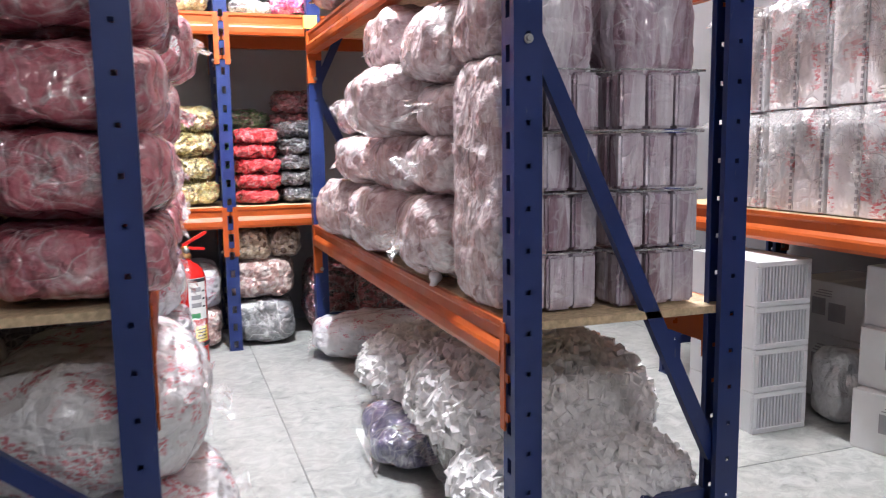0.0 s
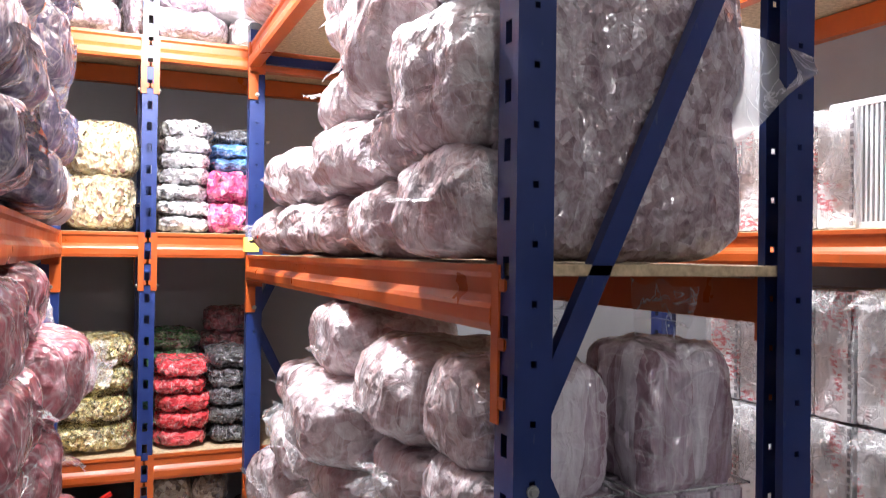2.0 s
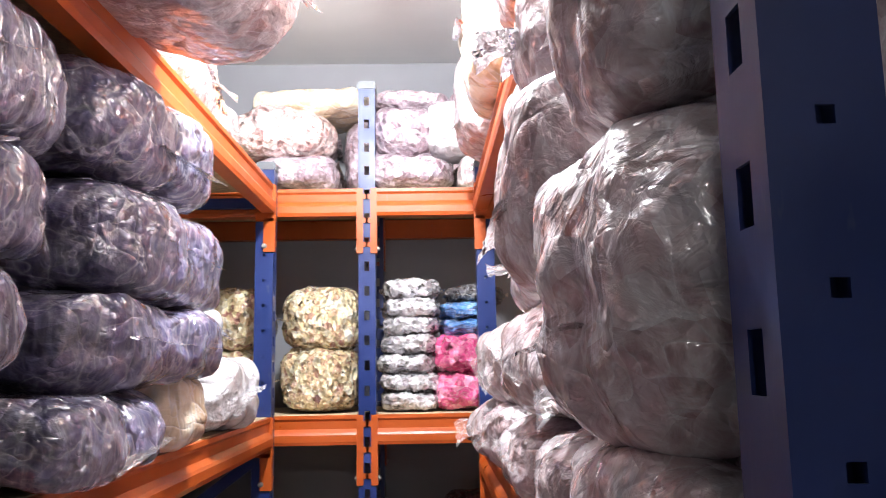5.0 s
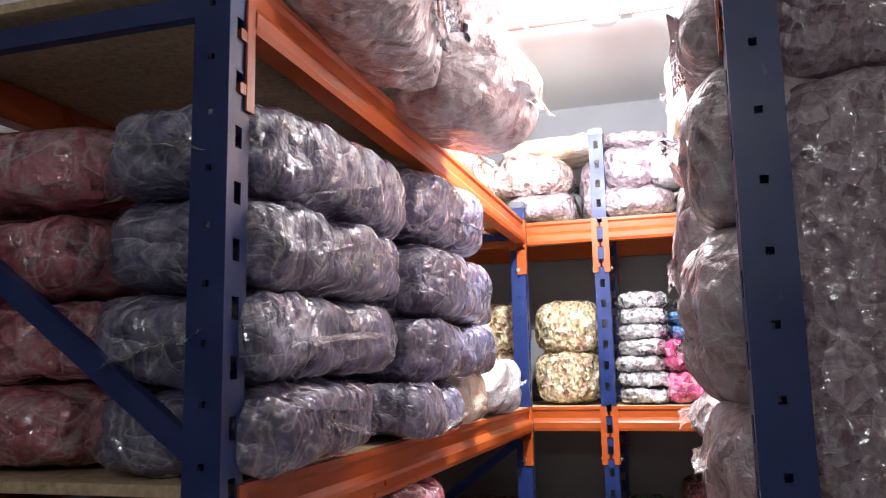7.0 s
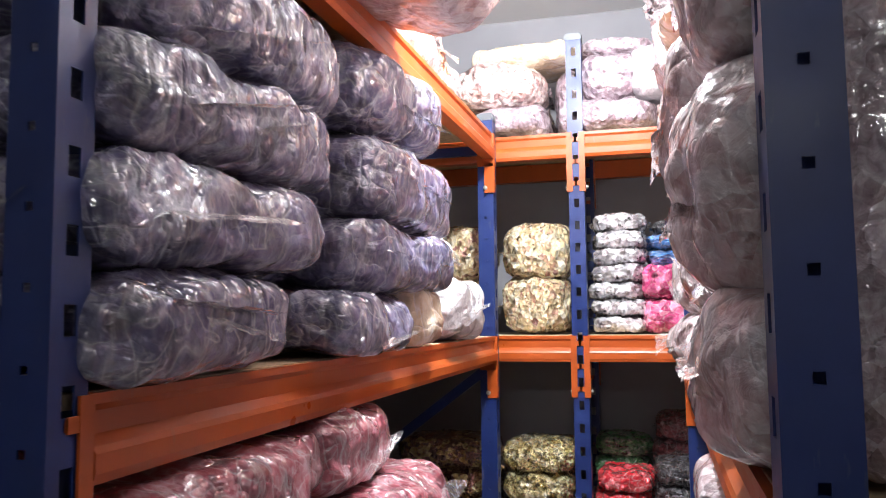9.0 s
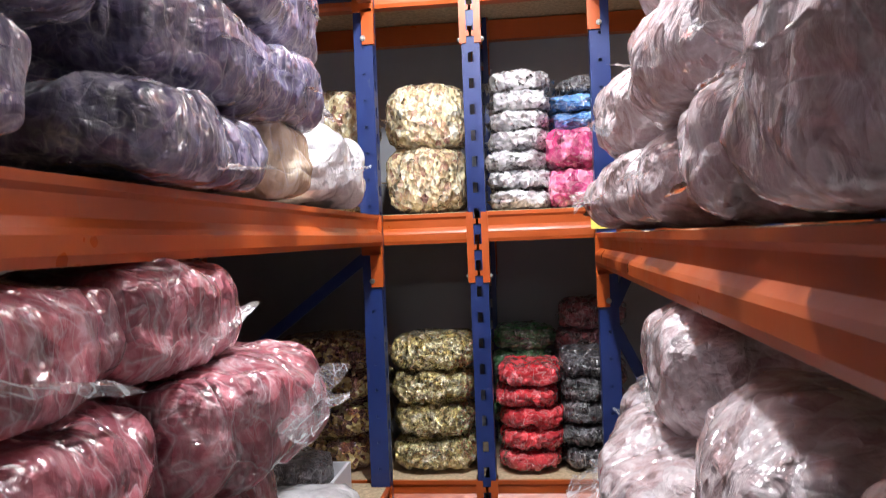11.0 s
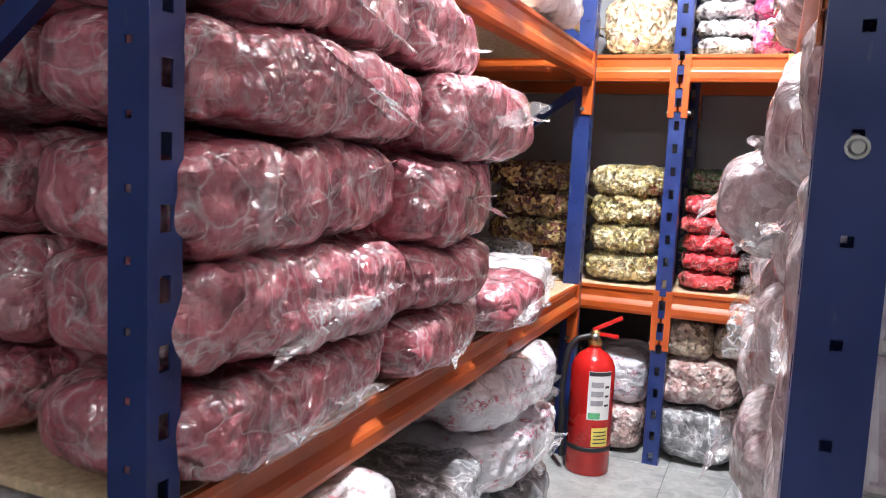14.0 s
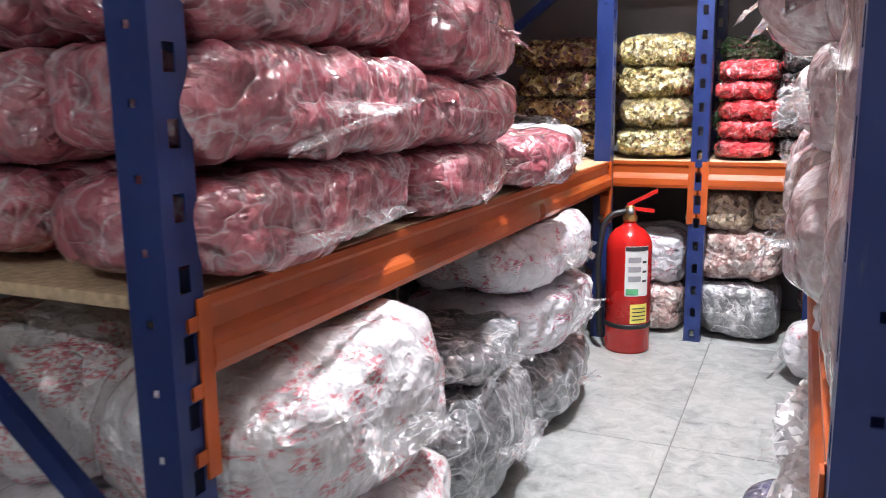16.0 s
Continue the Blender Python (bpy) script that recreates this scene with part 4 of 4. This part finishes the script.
# right rack: floor
def chip_heap(name, place, size, label, count):
    """A clear sack of small white blocks spilling into a low mound, over a bed coloured dark as the shade between them.
    """
    ob = bundle(name, place, tuple(c * 0.94 for c in size), SHADED_BED, label, "bag", "sacks of white blocks", FILM_CRISP, power=2.6, lump=0.012, freq=5, tail=(0, -1, 0.08))
    bm = bmesh.new()
    for _ in range(count):
        th, ph = random.uniform(0, 2 * math.pi), math.acos(random.uniform(0.0, 1.0))
        k = 2.6
        d = Vector((math.sin(ph) * math.cos(th), math.sin(ph) * math.sin(th), math.cos(ph)))
        s = 1 / (abs(d.x) ** k + abs(d.y) ** k + abs(d.z) ** k) ** (1 / k)
        c = Vector((d.x * s * size[0] / 2, d.y * s * size[1] / 2, size[2] / 2 + d.z * s * size[2] / 2)) * random.uniform(0.97, 1.04)
        m = Matrix.Translation(c) @ Euler([random.uniform(0, 6.3) for _ in range(3)]).to_matrix().to_4x4()
        w = [random.uniform(0.014, 0.021), random.uniform(0.019, 0.029), random.uniform(0.006, 0.011)]
        q = [bm.verts.new(m @ Vector((x * w[0], y * w[1], z * w[2]))) for x in (-1, 1) for y in (-1, 1) for z in (-1, 1)]
        for f in ((0, 1, 3, 2), (4, 6, 7, 5), (0, 4, 5, 1), (2, 3, 7, 6), (0, 2, 6, 4), (1, 5, 7, 3)):
            bm.faces.new([q[i] for i in f])
    part("block_heap", bm, BLOCKW, ob, "heap of small white blocks")["kind"] = "stuff"
    return ob


SACK = "clear sack of small white blocks lying on the floor"
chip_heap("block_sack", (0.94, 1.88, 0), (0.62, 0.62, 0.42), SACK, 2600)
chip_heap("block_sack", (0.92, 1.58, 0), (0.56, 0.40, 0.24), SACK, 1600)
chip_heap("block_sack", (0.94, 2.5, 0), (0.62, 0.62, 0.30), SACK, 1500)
bundle("sachet_bag", (0.67, 2.2, 0), (0.26, 0.42, 0.15), VIOLET, "violet sachets in a clear bag on the floor", "bag", "", FILM, power=2.6)
bundle("sachet_bag", (0.93, 3.42, 0), (0.68, 0.34, 0.20), PRINTV, "white and dark sachets in a long clear bag", "bag", "", FILM, power=3, spin=-12)
bundle("sachet_bag", (1.05, 3.64, 0.0), (0.4, 0.2, 0.42), DARKRED, "dark red sachets in a clear bag on the floor", "bag", "", FILM)

# ---- rear rack ----
def stack(name, x, y, z, size, n, mat, label, group, jitter=0.008, film=FILM_CRISP, spin=3):
    for i in range(n):
        k = random.uniform(0.96, 1.03)
        pillow(name, (x + random.uniform(-jitter, jitter), y, z + i * size[2] * 0.93), (size[0] * k, size[1], size[2]), mat, label, group, random.uniform(-spin, spin), film)


stack("gold_pouch", 0.085, 3.94, T1, (0.29, 0.34, 0.125), 4, GOLD, "gold foil sweets in a clear pouch on the rack", "gold pouches")
stack("red_pouch", 0.42, 3.93, T1, (0.225, 0.32, 0.078), 5, RED, "bright red foil pouch stacked on the rack shelf", "red pouches")
stack("dark_pouch", 0.63, 3.95, T1, (0.20, 0.32, 0.085), 5, DARK, "black and silver foil pouch stacked on the shelf", "dark pouches")
stack("gold_red_pouch", -0.30, 3.97, T1, (0.42, 0.36, 0.125), 4, GOLDRED, "dark gold and red foil pouch on the rack", "gold and red pouches")
stack("green_pouch", 0.40, 4.17, T1, (0.24, 0.20, 0.10), 5, GREEN, "dark green pouch at the back of the shelf", "green pouches")
stack("dark_red_pouch", 0.66, 4.17, T1, (0.26, 0.2, 0.12), 5, DARKRED, "dark red pouch at the back of the shelf", "dark red pouches")
stack("gold_bag", 0.09, 3.93, T2, (0.285, 0.34, 0.235), 2, GOLDPINK, "plump clear bag of gold wrapped sweets", "gold sweet bags", film=FILM)
stack("silver_pouch", 0.415, 3.93, T2, (0.215, 0.32, 0.072), 7, SILVER, "silver foil pouch in a neat stack on the shelf", "silver pouches")
stack("pink_pouch", 0.60, 3.93, T2, (0.20, 0.32, 0.14), 2, PINK, "hot pink foil pouch stacked on the shelf", "pink pouches")
stack("blue_pouch", 0.62, 3.97, T2 + 0.265, (0.20, 0.30, 0.065), 2, BLUEB, "blue foil pouch on top of pink pouches", "blue pouches")
stack("dark_pouch", 0.66, 4.0, T2 + 0.385, (0.22, 0.3, 0.07), 1, DARK, "black foil pouch on top of blue pouches", "dark pouches")
stack("gold_bag", -0.22, 3.95, T2, (0.26, 0.34, 0.235), 2, GOLDPINK, "plump clear bag of gold wrapped sweets", "gold sweet bags", film=FILM)
for x, y, z, s, m in [(-0.0, 3.93, 0, (0.33, 0.40, 0.14), MAUVE), (-0.06, 3.92, 0.13, (0.40, 0.40, 0.19), BLUSH), (0.05, 3.98, 0.31, (0.46, 0.36, 0.11), CREAM), (0.26, 4.02, 0, (0.18, 0.34, 0.32), MAUVE), (0.42, 3.92, 0, (0.34, 0.40, 0.14), MAUVE), (0.40, 3.93, 0.13, (0.24, 0.38, 0.20), MAUVE), (0.60, 3.92, 0.13, (0.24, 0.38, 0.22), WHITEBAG), (0.42, 3.98, 0.33, (0.30, 0.34, 0.08), MAUVE), (0.68, 3.92, 0, (0.16, 0.36, 0.14), PALE), (0.72, 3.98, 0.33, (0.30, 0.34, 0.09), MAUVE), (-0.4, 3.95, 0, (0.4, 0.4, 0.3), CREAM), (1.0, 3.95, 0, (0.4, 0.4, 0.3), PALE)]:
    bundle("sachet_bag", (x, y, T3 + z), s, m, "mixed sachets in a clear bag on top of the rack", "bag", "bundles on the rear rack top", FILM, spin=random.uniform(-5, 5), power=3.4)
# floor of the rear rack
bundle("sachet_bag", (0.42, 3.98, 0), (0.32, 0.42, 0.235), GREYP, "dark grey sachets in a tight clear bag on the floor", "bag", "", FILM, furrows=3)
bundle("sachet_bag", (0.42, 3.97, 0.23), (0.32, 0.40, 0.20), BLUSH, "blush wrapped sweets in a clear bag on the floor stack", "bag", "", FILM, lump=0.02)
bundle("sachet_bag", (0.37, 3.97, 0.42), (0.19, 0.38, 0.17), BROWN, "caramel coloured sweets in a clear bag", "bag", "", FILM_CRISP, lump=0.02)
bundle("sachet_bag", (0.54, 3.97, 0.42), (0.15, 0.38, 0.17), BROWN, "caramel coloured sweets in a clear bag", "bag", "", FILM_CRISP, lump=0.02)
bundle("sachet_bag", (0.09, 3.98, 0), (0.26, 0.40, 0.20), BLUSH, "white and blush sweets in a clear bag", "bag", "", FILM)
bundle("sachet_bag", (0.09, 3.98, 0.19), (0.26, 0.40, 0.22), PRINTV, "white printed sweets in a clear bag", "bag", "", FILM)
bundle("sachet_bag", (-0.25, 3.98, 0), (0.36, 0.42, 0.40), GREYP, "dark grey sachets in a shiny clear bag on the floor", "bag", "", FILM)
bundle("sachet_bag", (0.85, 4.0, 0), (0.4, 0.40, 0.4), DARKRED, "dark red sachets in a clear bag on the floor", "bag", "", FILM)


# ---- fire extinguisher ----
def extinguisher(x, y, spin):
    root = new("fire_extinguisher")
    root.matrix_world = pose(x, y, 0, 0, 0, spin)
    tagged(root, "red dry powder fire extinguisher standing on the floor", "fire extinguisher")
    bm = bmesh.new()
    R = 0.083
    lathe(bm, [(R - 0.006, 0.0), (R, 0.006), (R, 0.39), (R - 0.002, 0.41), (R - 0.012, 0.435), (R - 0.03, 0.457), (R - 0.052, 0.470), (0.024, 0.478), (0.022, 0.49)], 40)
    part("cylinder", bm, REDPAINT, root, smooth=True)
    bm = bmesh.new()
    lathe(bm, [(R + 0.0015, 0.095), (R + 0.003, 0.099), (R + 0.003, 0.108), (R + 0.0015, 0.112)], 40)
    part("strap", bm, BLACKPL, root, "black rubber strap", True)
    bm = bmesh.new()
    lathe(bm, [(0.026, 0.487), (0.027, 0.505), (0.020, 0.51), (0.018, 0.54), (0.012, 0.545)], 20)
    valve = part("valve", bm, BRASS, root, "brass valve", True)
    bm = bmesh.new()
    tube(bm, (0.0, -0.018, 0.525), (0.0, -0.034, 0.525), 0.013, n=16)
    part("gauge", bm, STEEL, valve, "small round pressure gauge", True)
    bm = bmesh.new()
    for a, b, w in (((-0.01, 0, 0.545), (0.095, 0, 0.60), 0.011), ((0.0, 0, 0.535), (0.085, 0, 0.525), 0.010)):
        a, b = Vector(a), Vector(b)
        d = (b - a).normalized()
        up = Vector((-d.z, 0, d.x)) * 0.006
        q = [bm.verts.new(p + s * Vector((0, w, 0)) + k * up) for p in (a, b) for s in (-1, 1) for k in (-1, 1)]
        for f in ((0, 1, 3, 2), (4, 6, 7, 5), (0, 4, 5, 1), (2, 3, 7, 6), (0, 2, 6, 4), (1, 5, 7, 3)):
            bm.faces.new([q[i] for i in f])
    bmesh.ops.recalc_face_normals(bm, faces=bm.faces[:])
    part("handle", bm, REDPAINT, root, "red squeeze lever")
    cu = bpy.data.curves.new("hose", "CURVE")
    cu.dimensions, cu.bevel_depth, cu.bevel_resolution = "3D", 0.011, 3
    sp = cu.splines.new("BEZIER")
    way = [(-0.012, 0, 0.525), (-0.075, -0.012, 0.50), (-0.105, -0.018, 0.40), (-0.108, -0.02, 0.20), (-0.10, -0.02, 0.05)]
    sp.bezier_points.add(len(way) - 1)
    for b, w in zip(sp.bezier_points, way):
        b.co = w
        b.handle_left_type = b.handle_right_type = "AUTO"
    cu.materials.append(BLACKPL)
    new("hose", cu).parent = root

    def wrap(name, a0, a1, z0, z1, mat, r, parent, label=""):
        bm = bmesh.new()
        n = 8
        rows = []
        for i in range(n + 1):
            a = radians(a0 + (a1 - a0) * i / n)
            rows.append([bm.verts.new((r * math.cos(a), r * math.sin(a), z)) for z in (z0, z1)])
        for p, q in zip(rows, rows[1:]):
            bm.faces.new((p[0], q[0], q[1], p[1]))
        return part(name, bm, mat, parent, label, True)
    lab = wrap("label", -100, -38, 0.22, 0.405, PAPER, R + 0.0012, root, "white instruction label")
    wrap("heading", -99, -39, 0.388, 0.403, INK, R + 0.0022, lab)
    for i in range(3):
        wrap("pictogram", -92, -60, 0.345 - i * 0.035, 0.365 - i * 0.035, GREYINK, R + 0.0022, lab)
        wrap("pictogram", -56, -44, 0.342 - i * 0.035, 0.350 - i * 0.035, INK, R + 0.0022, lab)
    wrap("pictogram", -96, -66, 0.225, 0.248, GREENINK, R + 0.0022, lab)
    tag = wrap("inspection_tag", -85, -38, 0.118, 0.19, YELLOW, R + 0.0014, root, "yellow inspection label")
    for i in range(4):
        wrap("text_line", -80, -44, 0.13 + i * 0.014, 0.134 + i * 0.014, INK, R + 0.0024, tag)
    return root


extinguisher(0.055, 3.56, 12)

# yellow tape on the right rear upright
bm = bmesh.new()
box(bm, (0.638, YE - 0.006, 1.52), (0.70, YE - 0.001, 1.58))
box(bm, (0.638, YE - 0.001, 1.52), (0.6425, YE + 0.02, 1.58))
tagged(part("tape", bm, YELLOW), "yellow adhesive tape wrapped on the upright", "tape")


# ---- third rack: trays, cartons ----
def tray_stack(x, y, z, sx, sy, sz, n, label, film=True):
    """A block of thin ribbed white trays standing side by side under film."""
    root = new("tray_bundle")
    root.location = (x, y, z)
    tagged(root, label, "tray bundle", "tray bundles")
    for i in range(n):
        bm = bmesh.new()
        w = sy / n
        y0 = -sy / 2 + i * w
        box(bm, (-sx / 2 + random.uniform(0, 0.006), y0 + 0.002, 0.002), (sx / 2, y0 + w - 0.0008, sz - random.uniform(0, 0.004)))
        bmesh.ops.bevel(bm, geom=bm.edges[:], offset=0.004, segments=2, affect="EDGES")
        tray = part("tray", bm, TRAYPRINT, root)
        bm = bmesh.new()
        for k in range(int(sz / 0.022)):
            box(bm, (-sx / 2 - 0.003, y0 + 0.005, 0.008 + k * 0.022), (-sx / 2 + 0.001, y0 + 0.013, 0.021 + k * 0.022))
        part("punched_strip", bm, GREYINK, tray, "grey punched edge strip")["kind"] = "stuff"
    fm = flap_mesh(sy * 0.8, 0.10, COUNT[0] + n, 0.4)
    fm.materials.append(FILM)
    fo = new("film_flap", fm)
    fo.parent = root
    fo.location = (-sx / 2 + 0.02, 0, sz + 0.004)
    fo.rotation_euler = (0, 0.15, math.pi)
    COUNT[0] += 1
    bm = bmesh.new()
    nu, nv, ph = 14, 14, COUNT[0] * 1.3
    rows = [[bm.verts.new((-sx / 2 - 0.014 - 0.008 * math.sin(5 * u / nu + ph + 3 * v / nv) - 0.006 * math.sin(17 * u / nu + 2 * ph - 6 * v / nv), (u / nu - 0.5) * sy * 0.98, sz * (1.0 - (0.62 + 0.2 * math.sin(ph + 6 * u / nu)) * v / nv))) for v in range(nv + 1)] for u in range(nu + 1)]
    for u in range(nu):
        for v in range(nv):
            bm.faces.new((rows[u][v], rows[u + 1][v], rows[u + 1][v + 1], rows[u][v + 1]))
    part("film_drape", bm, FILM, root, "slack clear film over the front", True)
    return root


TB = "white ribbed trays with red print wrapped in clear film"
for tier, top in ((0, 0.734), (1, 1.604)):
    for y, hgt in ((1.05, 0.34), (1.40, 0.36), (1.72, 0.36), (1.99, 0.355), (2.28, 0.35)):
        deep = 0.27 if tier and 1.6 < y < 1.9 else 0.50
        tray_stack(2.47 - deep / 2, y, top, deep, 0.26, hgt - 0.02, 2, TB)
        if tier == 0 or y < 1.6:
            tray_stack(2.47 - deep / 2, y, top + hgt - 0.015, deep, 0.26, 0.36, 2, TB)


def crate(x, y, z, sx, sy, sz, label, group="white crates", spin=0):
    """A white basket with a slotted front."""
    root = new("slotted_crate")
    root.matrix_world = pose(x, y, z, 0, 0, spin)
    tagged(root, label, "crate", group)
    bm = bmesh.new()
    t = 0.008
    box(bm, (-sx / 2 + 0.012, -sy / 2, 0), (sx / 2, sy / 2, t))
    box(bm, (-sx / 2 + 0.012, -sy / 2, sz - t), (sx / 2, sy / 2, sz))
    box(bm, (-sx / 2 + 0.012, -sy / 2, t), (sx / 2, -sy / 2 + t, sz - t))
    box(bm, (-sx / 2 + 0.012, sy / 2 - t, t), (sx / 2, sy / 2, sz - t))
    box(bm, (sx / 2 - t, -sy / 2 + t, t), (sx / 2, sy / 2 - t, sz - t))
    part("body", bm, WHITEPL, root)
    bm = bmesh.new()
    e = 0.018
    for a, b in (((-sy / 2, 0), (sy / 2, e)), ((-sy / 2, sz - e), (sy / 2, sz)), ((-sy / 2, e), (-sy / 2 + e, sz - e)), ((sy / 2 - e, e), (sy / 2, sz - e))):
        box(bm, (-sx / 2, *a), (-sx / 2 + 0.012, *b))
    bmesh.ops.bevel(bm, geom=bm.edges[:], offset=0.002, segments=1, affect="EDGES")
    part("frame", bm, WHITEPL, root)
    n = 14
    for i in range(n):
        y0 = -sy / 2 + e + (i + 0.25) * (sy - 2 * e) / n
        bm = bmesh.new()
        box(bm, (-sx / 2 + 0.002, y0, e), (-sx / 2 + 0.009, y0 + (sy - 2 * e) / n * 0.5, sz - e))
        part("slat", bm, WHITEPL, root)
    return root


CR = "white slotted plastic crate stacked on the floor"
for i, (z, h) in enumerate([(0.0, 0.14), (0.142, 0.145), (0.289, 0.14), (0.431, 0.15)]):
    crate(1.90, 2.10, z, 0.34, 0.22, h, CR, spin=90)
crate(2.10, 1.835, 1.604, 0.22, 0.25, 0.35, "tall white slotted plastic crate on the rack shelf")


def carton(x, y, z, sx, sy, sz, spin, label):
    root = new("carton")
    root.matrix_world = pose(x, y, z, 0, 0, spin)
    tagged(root, label, "carton", "white cartons")
    bm = bmesh.new()
    box(bm, (-sx / 2, -sy / 2, 0), (sx / 2, sy / 2, sz))
    bevelled(bm, 0.005)
    part("box", bm, CARD, root)
    bm = bmesh.new()
    box(bm, (-sx / 2 - 0.001, -sy * 0.20, sz * 0.28), (-sx / 2 - 0.0002, sy * 0.02, sz * 0.62))
    box(bm, (-sx / 2 - 0.001, sy * 0.06, sz * 0.36), (-sx / 2 - 0.0002, sy * 0.24, sz * 0.68))
    part("printed_square", bm, GREYINK, root, "grey printed square")
    bm = bmesh.new()
    for i in range(3):
        box(bm, (-sx / 2 - 0.001, -sy * 0.02, sz * (0.72 + 0.05 * i)), (-sx / 2 - 0.0002, sy * (0.22 - 0.03 * i), sz * (0.74 + 0.05 * i)))
    part("printed_line", bm, GREYINK, root)
    bm = bmesh.new()
    box(bm, (-sx / 2 - 0.001, -0.02, sz + 0.0002), (sx / 2 + 0.001, 0.02, sz + 0.001))
    part("packing_tape", bm, PAPER, root, "clear packing tape")
    return root


CT = "white carton with grey printed marks on the floor"
for i, (dx, sp) in enumerate([(0.0, 14), (0.03, 9), (0.05, 4)]):
    carton(2.25 + dx, 1.63, i * 0.192, 0.40, 0.34, 0.19, sp, CT)
    carton(2.30 - dx * 0.5, 1.22, i * 0.192, 0.40, 0.34, 0.19, -sp * 0.4, CT)
carton(2.44, 2.12, 0.0, 0.30, 0.34, 0.25, 0, CT)
carton(2.43, 2.12, 0.252, 0.30, 0.34, 0.20, 3, CT)
bundle("sachet_bag", (2.19, 1.96, 0), (0.17, 0.16, 0.25), WHITEBAG, "small slack white bag on the floor", "bag", "", FILM_MILKY)
bundle("sachet_bag", (2.18, 2.42, 0), (0.34, 0.28, 0.5), WHITEBAG, "tall slack white bag on the floor", "bag", "", FILM_MILKY)

# ---- floor tiles ----
SIZE = 1.0
tiles = {}
for i in range(-3, 4):
    for j in range(-8, 3):
        xa, xb = max(X0, 0.34 + i * SIZE), min(X1, 0.34 + (i + 1) * SIZE)
        ya, yb = max(Y0, 2.73 + j * SIZE), min(Y1, 2.73 + (j + 1) * SIZE)
        if xb - xa < 0.02 or yb - ya < 0.02:
            continue
        key = (round(xb - xa, 3), round(yb - ya, 3))
        if key not in tiles:
            bm = bmesh.new()
            box(bm, (0.0018, 0.0018, -0.03), (key[0] - 0.0018, key[1] - 0.0018, 0))
            bmesh.ops.bevel(bm, geom=[e for e in bm.edges if e.verts[0].co.z > -0.01 and e.verts[1].co.z > -0.01], offset=0.0015, segments=1, affect="EDGES")
            me = bpy.data.meshes.new("floor_tile")
            bm.to_mesh(me)
            bm.free()
            me.materials.append(FLOOR)
            tiles[key] = me
        ob = new("floor_tile", tiles[key])
        ob.parent = floor
        ob.location = (xa, ya, 0)
